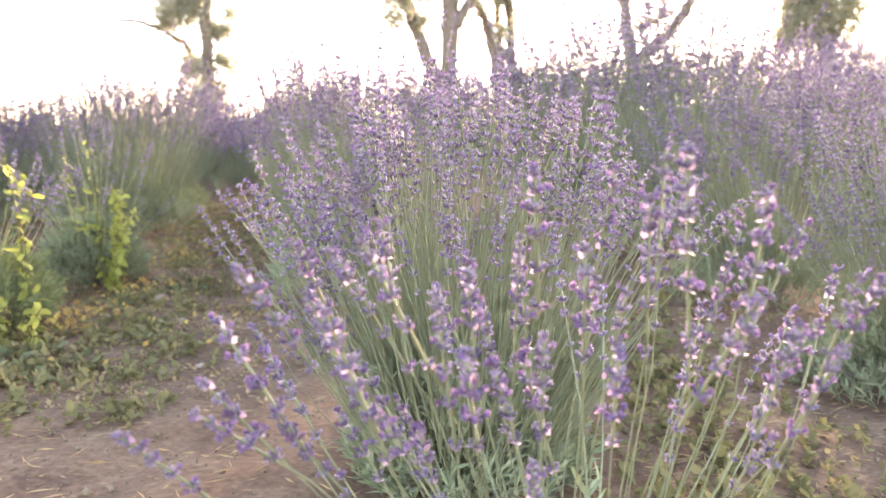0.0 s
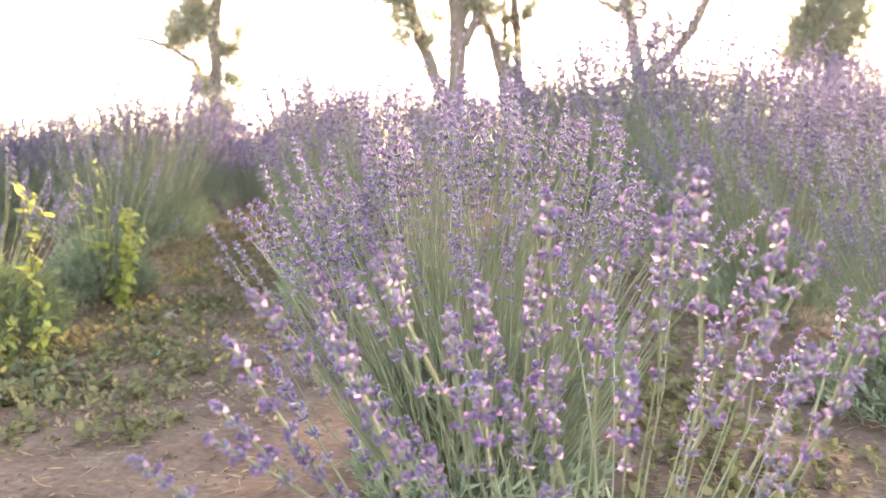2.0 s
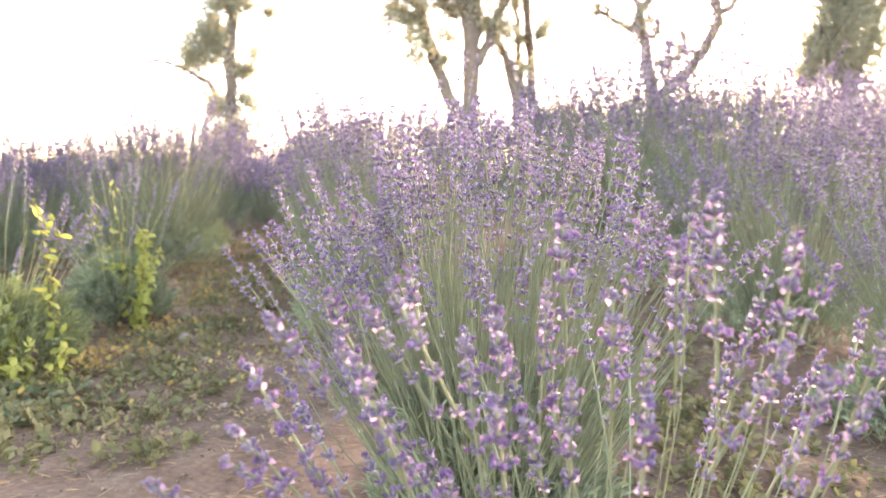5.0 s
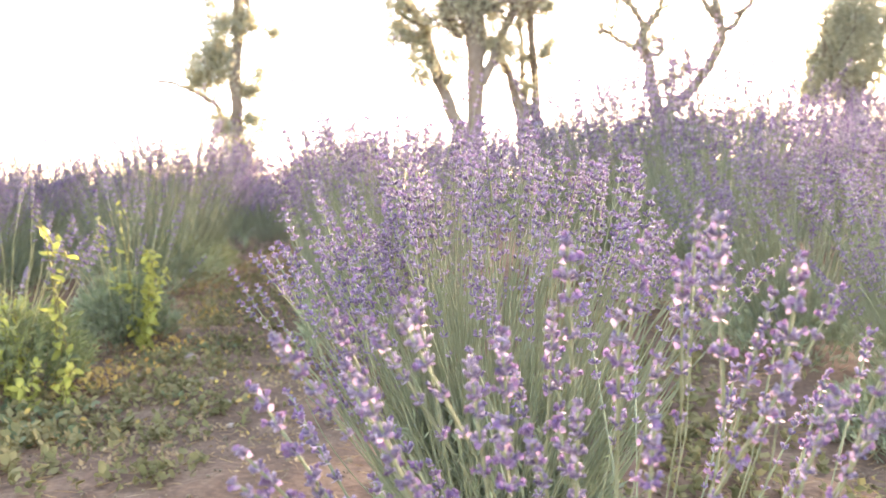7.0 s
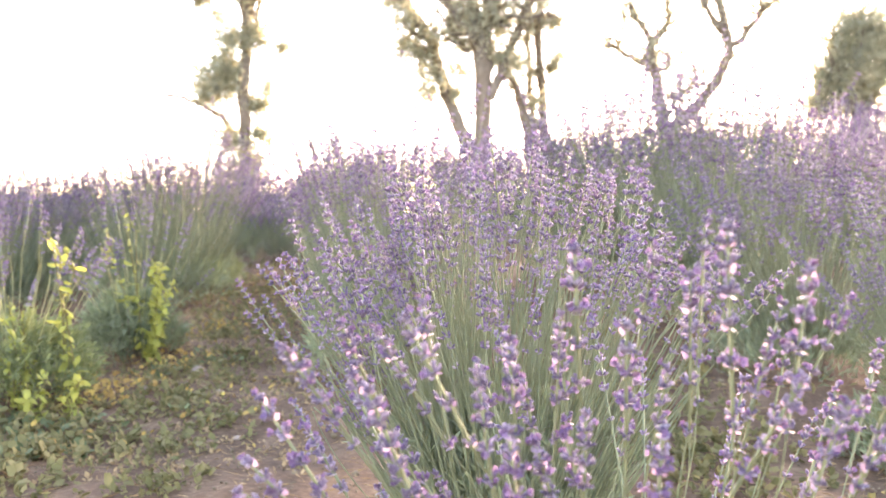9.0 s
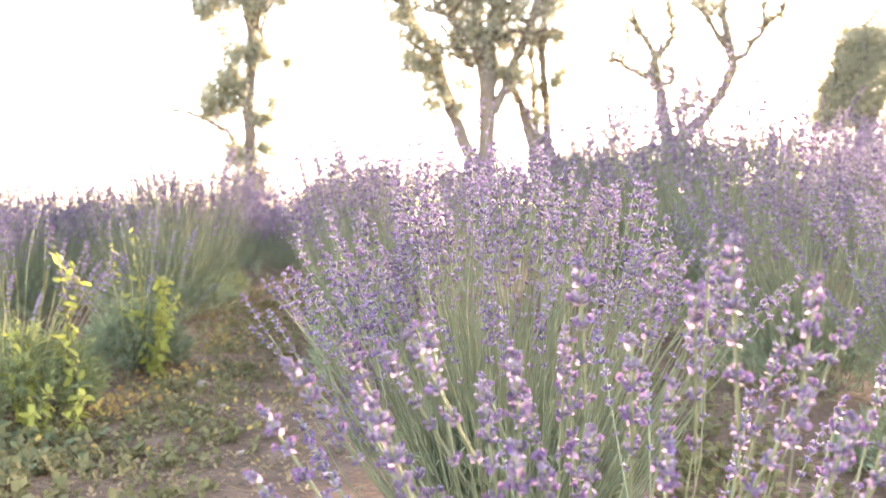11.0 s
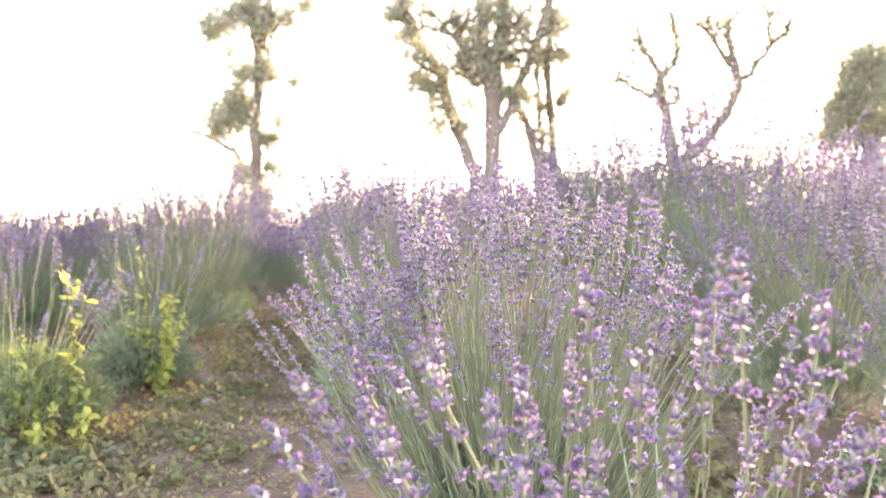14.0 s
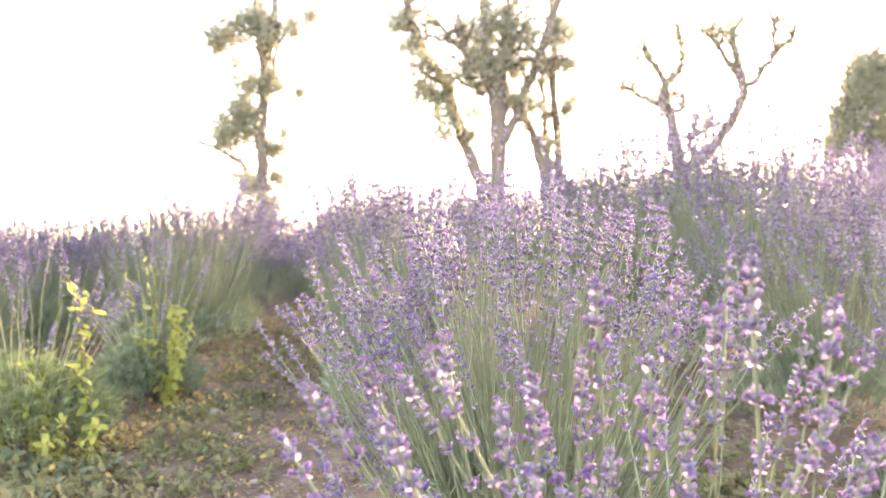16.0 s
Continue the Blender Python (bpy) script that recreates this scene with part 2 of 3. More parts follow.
# ---------- lavender ----------
def flower_head(seed, detail):
    """A lavender flower head along +z from the stem's tip: whorls of calyces, some of them with open corollas."""
    r = random.Random(seed)
    s = Soup()
    count = r.choice((5, 6, 7, 7)) if detail == 0 else r.choice((6, 7, 8)) if detail == 1 else 7 if detail == 2 else 6
    gaps = [0.0, r.uniform(0.026, 0.042) if detail == 0 else r.uniform(0.020, 0.034)]
    while len(gaps) < count:
        if detail == 0:                                      # far apart below, close together at the top
            gaps.append(gaps[-1] + max(0.0085, r.uniform(0.85, 1.15) * 0.024 * 0.80 ** (len(gaps) - 2)))
        else:
            gaps.append(gaps[-1] + r.uniform(0.013, 0.022) * (1.35 - 0.1 * min(7, len(gaps))) * 0.82)
    top = gaps[-1]
    if detail <= 1:
        v, t = tube([(0, 0, -0.004), (0, 0, top * 0.5), (0, 0, top)], [0.0014, 0.0013, 0.001], 4)
        s.add(v, t, 2)
    elif detail == 2:
        v, t = tube([(0, 0, -0.004), (0, 0, top)], [0.0009, 0.0006], 3, cap=False)
        s.add(v, t, 2)
    for w, z0 in enumerate(gaps):
        full = 0.75 + 0.45 * math.sin(math.pi * (w + 0.8) / (count + 0.6))
        if detail == 0:
            n = r.randint(7, 9)
        elif detail == 1:
            n = r.randint(6, 8)
        else:
            n = 4 if detail == 2 else 3
        blown = r.random()
        for k in range(n):
            az = 2 * math.pi * (k + r.uniform(-0.25, 0.25)) / n
            lift = r.uniform(0.45, 1.15) if w < count - 1 else r.uniform(0.7, 1.45)
            way = np.array((math.cos(az) * math.cos(lift), math.sin(az) * math.cos(lift), math.sin(lift)))
            size = full * r.uniform(0.0050, 0.0068) * (0.92, 1.0, 1.1, 1.35)[detail]
            root = np.array((0, 0, z0 + r.uniform(-0.0015, 0.0015))) + way * 0.0008
            turn = axes_of(way, r.uniform(0, 6))
            if detail == 0:
                v, t = tube([(0, 0, 0), (0, 0, 0.3), (0, 0, 0.72), (0, 0, 1.0), (0, 0, 0.9)],
                            [0.07, 0.16, 0.185, 0.22, 0.12], 6)
                v[18:24:2, 2] += 0.16
                v *= size
            elif detail == 1:
                v, t = tube([(0, 0, 0), (0, 0, 0.6), (0, 0, 1.05)], [0.09, 0.23, 0.16], 4, cap=True)
                v *= size
            elif detail == 2:
                v = np.array([(0, 0, 0), (0.31, 0, 0.6), (-0.155, 0.27, 0.6), (-0.155, -0.27, 0.6), (0, 0, 1.15)]) * size
                t = np.array([(0, 2, 1), (0, 3, 2), (0, 1, 3), (1, 2, 4), (2, 3, 4), (3, 1, 4)])
            else:
                v = np.array([(0.45, 0, 0.1), (-0.22, 0.4, 0.1), (-0.22, -0.4, 0.1), (0, 0, 1.25)]) * size
                t = np.array([(1, 0, 2), (0, 1, 3), (1, 2, 3), (2, 0, 3)])
            s.add(root + v @ turn.T, t, 0 if detail < 2 or r.random() < (0.6 if detail == 2 else 0.3) else 1)
            # open corollas: two upper lobes and three lower ones
            open_share = 0.06 if not w else 0.06 + 0.42 * blown ** 3 if detail == 0 else 0.07 + 0.45 * blown ** 3
            if detail < 3 and r.random() < open_share:
                lobes = 5 if detail == 0 else 3 if detail == 1 else 2
                mouth = root + way * size * 0.95
                if detail == 0:
                    v, t = tube([(0, 0, -0.001), (0, 0, 0.002), (0, 0, 0.003)], [0.0007, 0.0011, 0.0015], 5, cap=False)
                    s.add(mouth + v @ turn.T, t, 1)
                    mouth = mouth + way * 0.0022
                for q in range(lobes):
                    a = 2 * math.pi * q / lobes + 0.4
                    out = turn @ np.array((math.cos(a), math.sin(a), r.uniform(0.1, 0.7)))
                    if detail == 0:
                        v, t = blade(r.uniform(0.0026, 0.0036), 0.0026, 0.5, 2, 0.1)
                    else:
                        v, t = slip(r.uniform(0.0036, 0.005), 0.0034, 0.4)
                    s.add(mouth + v @ axes_of(out, r.uniform(0, 6)).T, t, 1)
        if detail == 0:
            for q in (0, 1):
                v, t = blade(0.005 * full, 0.005, 0.3, 2, 0.2)
                a = r.uniform(0, 3) + math.pi * q
                s.add(np.array((0, 0, z0 - 0.001)) + v @ axes_of((math.cos(a), math.sin(a), 0.5)).T, t, 0)
    return s


def stalk(seed, length, detail):
    """A flower stem whose chord runs along +z; returns it with the way in which its tip points."""
    r = random.Random(seed)
    n = (9, 6, 4, 3)[detail]
    bow, lean = r.uniform(0.02, 0.07) * length, r.uniform(0, 6.28)
    f = np.linspace(0, 1, n)
    side = bow * 4 * f * (1 - f)
    wob = 0.006 * length * np.sin(9 * f + lean)
    p = np.column_stack((math.cos(lean) * side + wob, math.sin(lean) * side - wob, f * length))
    p[-1, :2] = 0
    thick = (0.00115, 0.0014, 0.0017, 0.0018)[detail]
    s = Soup().add(*tube(p, np.linspace(thick, thick * 0.72, n), (6, 4, 3, 3)[detail], cap=False), 0)
    if detail == 1:
        for _ in range(r.randint(2, 5)):
            g = r.uniform(0.05, 0.5)
            a = r.uniform(0, 6.28)
            at = np.array([np.interp(g, f, p[:, q]) for q in range(3)])
            for b in (a, a + math.pi):
                v, t = blade(r.uniform(0.02, 0.036), 0.0022, 0.3, 2, 0.2)
                s.add(at + v @ axes_of((math.cos(b) * 0.6, math.sin(b) * 0.6, 0.8)).T, t, 1)
    return s, p[-1] - p[-2]


def mound(seed, radius, tall, count, detail):
    """The grey-green cushion at the foot of a bush: short leafy shoots over woody twigs."""
    r = random.Random(seed)
    s = Soup()
    each = 9 if detail < 2 else 4
    for _ in range(count // each):
        az, f = r.uniform(0, 6.283), math.sqrt(r.random())
        up = (0.08 + 0.92 * r.random() ** 0.7) * math.sqrt(max(0.05, 1 - f * f * 0.92))
        at = np.array((math.cos(az) * f * radius, math.sin(az) * f * radius, tall * up))
        way = np.array((math.cos(az) * (0.15 + 0.8 * f) + r.gauss(0, 0.3), math.sin(az) * (0.15 + 0.8 * f) + r.gauss(0, 0.3), r.uniform(0.7, 1.3)))
        way /= np.linalg.norm(way)
        long = r.uniform(0.03, 0.07)
        if detail < 2:
            s.add(*tube([at - way * 0.04, at + way * long], [0.0013, 0.0008], 3, cap=False), 0)
        for k in range(each):
            b = 2.4 * k + r.uniform(-0.3, 0.3)
            lean = r.uniform(0.35, 0.8)
            side = axes_of(way) @ np.array((math.cos(b) * lean, math.sin(b) * lean, 1.0))
            if detail < 2:
                v, t = blade(r.uniform(0.018, 0.036), r.uniform(0.0024, 0.0036), r.uniform(-0.2, 0.4), 2, 0.25)
            else:
                v, t = slip(r.uniform(0.03, 0.055), r.uniform(0.003, 0.005), r.uniform(-0.2, 0.4))
            s.add(at + way * long * (k / each - 0.2) + v @ axes_of(side, r.uniform(0, 6)).T, t)
    for _ in range(int(18 if detail < 2 else 6)):          # woody twigs
        az, f = r.uniform(0, 6.283), r.uniform(0.3, 0.9)
        tip = (math.cos(az) * f * radius, math.sin(az) * f * radius, tall * r.uniform(0.4, 0.8))
        v, t = tube([(tip[0] * 0.15, tip[1] * 0.15, -0.01), (tip[0] * 0.6, tip[1] * 0.6, tip[2] * 0.4), tip], [0.005, 0.0035, 0.002], 4)
        s.add(v, t, 1)
    return s


HEADS = {d: [flower_head(100 * d + k, d) for k in range((9, 9, 7, 6)[d])] for d in range(4)}
LENGTHS = (0.18, 0.24, 0.30, 0.36, 0.42, 0.48, 0.56)
STALKS = {d: {L: [stalk(7 * k + int(1000 * L) + d, L, d) for k in range(3)] for L in LENGTHS} for d in range(4)}
HEAD_MESH = {d: [s.mesh("flower_head", [CALYX, PETAL, STEM]) for s in HEADS[d]] for d in (0, 1)}
HEAD_TOP = {d: [float(s.arrays()[0][:, 2].max()) for s in HEADS[d]] for d in (0, 1)}
DRY_STALK_MESH = {L: [s.mesh("flower_stalk", [PALE_STEM, LEAF]) for s, _ in STALKS[1][L]] for L in LENGTHS}
STALK_MESH = {d: {L: [s.mesh("flower_stalk", [STEM, LEAF]) for s, _ in STALKS[d][L]] for L in LENGTHS} for d in (0, 1)}


def fan(r, count, spread, tall, foot, widest=1.05, tallest=0.0, ragged=0.84):
    """Feet and tips of a bush's stems, radiating from the cushion."""
    ends = []
    for k in range(count):
        az = 2.39996 * k + r.uniform(-0.3, 0.3)
        f = min(1.0, math.sqrt((k + 0.5) / count) * r.uniform(0.86, 1.03))
        tilt = 0.08 + (widest - 0.08) * f ** 1.25
        reach = tall * (r.uniform(ragged, 1.06) + (tallest * r.random() if k % 3 == 0 else 0)) * (1 - 0.16 * f)
        root = np.array((math.cos(az) * foot * f, math.sin(az) * foot * f, 0.08 * tall + 0.06 * (1 - f) + r.uniform(0, 0.04)))
        way = np.array((math.cos(az) * math.sin(tilt) * spread, math.sin(az) * math.sin(tilt) * spread, math.cos(tilt)))
        ends.append((root, root + way * (reach - root[2])))
    return ends


def placed(foot, tip, r):
    """Which stem length suits, and the turn and scale that lay it from foot to tip."""
    d = np.asarray(tip) - np.asarray(foot)
    L = min(LENGTHS, key=lambda q: abs(q - np.linalg.norm(d)))
    return L, axes_of(d, r.uniform(0, 6.28)), np.linalg.norm(d) / L


def matrix_of(at, turn, scale):
    m = np.eye(4)
    m[:3, :3], m[:3, 3] = turn * scale, at
    return Matrix(m.tolist())


def stalks_apart(bush, ends, r, detail, size=1.0, to_top=False, dry=False):
    """Each stem a part of its own, with its flower head under it. to_top: the tips given are those of the heads."""
    for foot, tip in ends:
        h, grow = r.randrange(len(HEAD_MESH[detail])), size * r.uniform(0.85, 1.15)
        k = r.randrange(3)
        L, turn, scale = placed(foot, tip, r)
        if to_top:
            goal, spin = np.asarray(tip), r.uniform(0, 6.28)
            for _ in range(5):                               # bend back until the head's top is there
                d = np.asarray(tip) - foot
                turn, scale = axes_of(d, spin), np.linalg.norm(d) / L
                end = STALKS[detail][L][k][1]
                tip = tip + (goal - (tip + turn @ (end / np.linalg.norm(end)) * HEAD_TOP[detail][h] * grow))
            d = np.asarray(tip) - foot
            turn, scale = axes_of(d, spin), np.linalg.norm(d) / L
        stem = part("flower_stalk", (DRY_STALK_MESH if dry else STALK_MESH[detail])[L][k], bush, matrix_of(foot, turn, scale))
        part("flower_head", HEAD_MESH[detail][h], stem, matrix_of((0, 0, L), axes_of(STALKS[detail][L][k][1], r.uniform(0, 6)), grow / scale))


def stalks_joined(ends, r, detail, size=1.0):
    stems, heads = Soup(), Soup()
    for foot, tip in ends:
        L, turn, scale = placed(foot, tip, r)
        s, way = r.choice(STALKS[detail][L])
        v, t, m = s.arrays()
        stems.add(np.asarray(foot) + v @ (turn * scale).T, t, m)
        v, t, m = r.choice(HEADS[detail]).arrays()
        spin = turn @ axes_of(way, r.uniform(0, 6)) * (size * r.uniform(0.85, 1.15))
        heads.add(np.asarray(tip) + v @ spin.T, t, m)
    return stems, heads


def bush_whole(m, seed, count, spread, tall, foot, detail, leaves, label, group="lavender bushes", size=1.0, apart=False, widest=1.05, dry=False, cushion=1.0, leafy=1.0, bare_front=0.0, unflowered=0, leaf=None, ragged=0.84):
    r = random.Random(seed)
    bush = thing("lavender_bush", m, label, "lavender bush", group)
    part("foliage", mound(seed, (foot * 1.6 + 0.06) * cushion, tall * leafy * (0.42, 0.42, 0.42, 0.55)[detail], leaves, detail).mesh("foliage", [leaf or LEAF, BARK]), bush, label="dense narrow grey-green leaves", kind="stuff")
    ends = fan(r, count, spread, tall, foot, widest, 0.0 if apart else 0.34, ragged if apart else 0.74)
    ends = [(low, tip) for low, tip in ends if not (tip[1] < -0.06 and tip[2] < bare_front)]
    if unflowered:                                           # leafy shoots and stems without a flower head
        shoots = Soup()
        for low, tip in fan(r, unflowered, spread * 0.95, tall, foot * 1.15, widest):
            tip = low + (tip - low) * r.uniform(0.5, 0.86)
            L, turn, scale = placed(low, tip, r)
            v, t, mats = r.choice(STALKS[0][L])[0].arrays()
            shoots.add(low + v @ (turn * scale).T, t, mats)
        part("greenery", shoots.mesh("greenery", [STEM, LEAF]), bush, label="thin grey-green shoots without flowers", kind="stuff")
    if apart:
        stalks_apart(bush, ends, r, detail, size, dry=dry)
    else:
        stems, heads = stalks_joined(ends, r, detail, size)
        if detail == 2:                                      # stems without a flower head
            for low, tip in fan(r, 110, spread * 0.85, tall * 0.85, foot * 1.1, widest):
                tip = low + (tip - low) * r.uniform(0.4, 0.75)
                L, turn, scale = placed(low, tip, r)
                v, t, mats = r.choice(STALKS[2][L])[0].arrays()
                stems.add(low + v @ (turn * scale).T, t, mats)
        part("stemwork", stems.mesh("stemwork", [STEM, LEAF]), bush, label="many thin pale green stems", kind="stuff")
        part("bloom", heads.mesh("bloom", [CALYX, PETAL, STEM]), bush, label="many small violet flower heads", kind="stuff")
    return bush


# the bush right before the camera: its tall stems one by one (x and z of the tips)
NEAR_TIPS = [
    (0.078, 0.508), (0.172, 0.527), (0.16, 0.522), (0.137, 0.509), (0.155, 0.493), (0.212, 0.499),
    (0.277, 0.472), (0.283, 0.445), (0.296, 0.441), (0.231, 0.47), (0.236, 0.417), (0.271, 0.409),
    (0.147, 0.427), (0.124, 0.402), (0.074, 0.462), (0.112, 0.459), (0.033, 0.4), (0.076, 0.379),
    (0.05, 0.389), (0.035, 0.452), (-0.021, 0.471), (-0.032, 0.47), (-0.053, 0.453), (-0.076, 0.456),
    (-0.102, 0.449), (-0.135, 0.406), (-0.133, 0.371), (-0.133, 0.359), (-0.097, 0.334), (-0.179, 0.345),
    (-0.024, 0.353), (0.005, 0.33), (-0.052, 0.427), (-0.068, 0.422), (0.089, 0.399), (0.21, 0.431),
    (0.22, 0.443), (0.08, 0.321), (0.015, 0.433), (0.263, 0.318), (0.266, 0.402),
]
# and those a step behind them
SECOND_TIPS = [
    (-0.085, 0.389), (-0.141, 0.363), (-0.120, 0.355), (-0.059, 0.314), (0.022, 0.403), (0.049, 0.429),
    (0.058, 0.396), (0.273, 0.430), (0.343, 0.380), (0.370, 0.421), (0.084, 0.439), (0.159, 0.406),
    (0.245, 0.387), (-0.047, 0.348), (0.199, 0.489), (-0.012, 0.309),
]
r = random.Random(11)
base = np.array((0.16, 0.80, on_ground(0.16, 0.80)))
near_bush = thing("lavender_bush", pose(*base), "blooming lavender bush with tall violet flower stalks on bare soil", "lavender bush", "lavender bushes")
part("foliage", mound(3, 0.11, 0.05, 1300, 0).mesh("foliage", [LEAF, BARK]), near_bush, label="dense narrow grey-green leaves", kind="stuff")
ends = []
for i, (x, z) in enumerate(NEAR_TIPS):
    tip = np.array((x, 0.555 + 0.05 * math.sin(2.3 * i), z)) - base
    foot = np.array((tip[0] * 0.33, tip[1] * 0.2 + r.uniform(-0.03, 0.05), r.uniform(0.05, 0.10)))
    ends.append((foot, tip))
stalks_apart(near_bush, ends, r, 0, 1.0, True)
r, ends = random.Random(12), []
for i, (x, z) in enumerate(SECOND_TIPS):
    tip = np.array((x, 0.74 + 0.05 * math.sin(1.7 * i), z)) - base
    ends.append((np.array((tip[0] * 0.35, tip[1] * 0.3 + r.uniform(-0.02, 0.03), r.uniform(0.05, 0.10))), tip))
stalks_apart(near_bush, ends, r, 0, 1.0, True)
# and the shorter ones on its far side
ends = []
for k in range(9):
    a, out = math.pi * (0.02 + 0.96 * (k + r.random()) / 9), r.uniform(0.08, 0.21)
    tip = np.array((math.cos(a) * out * 1.1, math.sin(a) * out, r.uniform(0.27, 0.40) - 0.4 * out * abs(math.cos(a))))
    ends.append((np.array((tip[0] * 0.35, tip[1] * 0.35, r.uniform(0.05, 0.10))), tip))
stalks_apart(near_bush, ends, r, 1, 0.95)

# the bush behind it, and those whose stems can still be told apart
round_bush = bush_whole(pose(0.09, 1.42, on_ground(0.09, 1.42)), 21, 250, 0.70, 0.55, 0.15, 1, 3600,
           "large round lavender bush dense with violet flower heads", apart=True, widest=0.86, size=1.0, cushion=0.62, leafy=0.4, bare_front=0.33, unflowered=460)
# its tallest stems, over the crown of the bush (x and z of the tips)
TALL_TIPS = [(0.02, 0.62), (0.138, 0.632), (0.177, 0.589), (0.204, 0.59), (0.232, 0.583), (0.268, 0.591), (0.307, 0.545),
             (0.098, 0.583), (-0.011, 0.583), (0.065, 0.539), (0.126, 0.511), (-0.035, 0.547), (-0.068, 0.547), (0.19, 0.52), (0.25, 0.51)]
r = random.Random(31)
ends = []
for i, (x, z) in enumerate(TALL_TIPS):
    tip = np.array((x - 0.09, -0.12 + 0.03 * math.sin(2.1 * i), z - on_ground(0.09, 1.42)))
    foot = np.array((tip[0] * 0.3, r.uniform(-0.06, 0.02), r.uniform(0.08, 0.14)))
    ends.append((foot, tip))
for k in range(64):                                      # and the shoulder over the path
    u = ((k * 0.618) % 1)
    tip = np.array((-0.12 - 0.185 * u + r.gauss(0, 0.015), r.uniform(-0.14, 0.14), 0.60 - 0.26 * u ** 1.3 - (k % 4) * 0.045 - r.uniform(0, 0.03)))
    ends.append((np.array((tip[0] * 0.35, tip[1] * 0.3, r.uniform(0.07, 0.13))), tip))
stalks_apart(round_bush, ends, r, 1, 1.05, True)
bush_whole(pose(1.16, 1.97, on_ground(1.16, 1.97)), 22, 260, 0.66, 0.67, 0.14, 1, 6800,
           "large lavender bush with long violet flower stalks", apart=True, size=1.0, widest=0.92, cushion=1.1, leafy=0.5, unflowered=220, ragged=0.5)
bush_whole(pose(-1.17, 2.50, on_ground(-1.17, 2.50)), 23, 30, 0.55, 0.45, 0.10, 1, 5200,
           "low young lavender bush with few flower stalks among yellowing weeds", apart=True, dry=True, leaf=SUNLIT_LEAF, size=1.25, leafy=1.1)
bush_whole(pose(-1.06, 3.15, on_ground(-1.06, 3.15)), 24, 22, 0.6, 0.47, 0.06, 1, 4600,
           "small lavender bush with sparse stalks beside the dirt path", apart=True, dry=True, size=1.2, leafy=1.1)

# the rows of the field
FAR_LABEL = "lavender bush in bloom in a row of the hillside field"
kinds = {}
for d, (count, leaves) in {2: (220, 3000), 3: (135, 600)}.items():
    kinds[d] = [bush_whole(pose(0, 0, 0), 40 + 10 * d + k, count, 0.78 if d == 2 else 0.68, 0.57, 0.16, d, leaves, FAR_LABEL, size=1.22 if d == 2 else 1.2, widest=0.73 if d == 2 else 0.78, cushion=0.82 if d == 2 else 1.0) for k in range(4)]
spots = []
r = random.Random(77)
for row in range(-7, 11):
    x0 = 0.22 + 1.25 * row + (0.42 - 0.25 * (row + 1) if row < 0 else 0)
    y = 1.0 + r.uniform(0, 0.6)
    while y < 11.6:
        x = (x0 - 0.13 * y if row not in (0, -1) else 0.31 - 0.155 * y if row == 0 else -0.95 - 0.10 * y) + r.uniform(-0.06, 0.06)
        skip = (row == 0 and y < 2.2) or (row == 1 and y < 2.55) or (row == -1 and y < 4.1)
        if abs(x) < 0.52 * y + 0.5 and not skip and y > 1.6:
            spots.append((x, y))
        y += r.uniform(0.66, 0.84) if y < 6.2 else r.uniform(0.48, 0.62)
for k in range(19):                                      # the crest stands close
    spots.append((-5.4 + 0.62 * k + r.uniform(-0.12, 0.12), 10.95 + r.uniform(-0.3, 0.3)))
path_end = [(-1.16, 6.7), (-1.22, 7.35), (-1.30, 8.0), (-1.34, 8.7), (-1.42, 9.4)]
spots += path_end
used, turns = set(), {2: 0, 3: 0}
for x, y in spots:
    d = 2 if y < 5.4 else 3
    turns[d] += 1
    one = kinds[d][turns[d] % 4]
    m = pose(x, y, on_ground(x, y) - 0.01, 0, 0, r.uniform(0, 360))
    grow = r.uniform(0.92, 1.08) * (0.7 if (x, y) in path_end else 1.08 if abs(x - 0.31 + 0.155 * y) < 0.1 and y < 5 else 1.34 if x < -0.6 and y < 6.2 and x > -0.36 * y
                                    else 1.12 if x < -0.6 and y < 7 else 1.36 if 0.3 < x < 0.32 * y and y < 5 else 1.12 if x > 0.3 and y < 7 else 1)
    if one in used:
        bush = copy_thing(one, m)
    else:
        bush = one
        used.add(one)
        bush.matrix_basis = m
    slim = 0.84 if abs(x - 0.31 + 0.155 * y) < 0.1 and y < 5 else 1.0
    taller = 1.11 if 0.6 < x < 1.1 and 3.3 < y < 5.7 else 1.07 if abs(x - 0.31 + 0.155 * y) < 0.1 and 2.4 < y < 4 else 1.0
    bush.scale = (grow * slim, grow * slim, grow * taller * r.uniform(0.92, 1.08))


# ---------- trees ----------
def limb(s, points, r0, r1, r, sides=8):
    """A crooked, tapered limb through the points."""
    p = [np.array(points[0], float)]
    for a, b in zip(points[:-1], points[1:]):
        a, b = np.array(a, float), np.array(b, float)
        for f in (0.33, 0.67, 1.0):
            p.append(a + (b - a) * f + (np.array([r.gauss(0, 0.035) for _ in range(3)]) * (1 if f < 1 else 0.3) * min(1, np.linalg.norm(b - a))))
    radii = np.linspace(r0, r1, len(p)) * np.array([r.uniform(0.9, 1.12) for _ in p])
    s.add(*tube(p, radii, sides), 0)
    return p


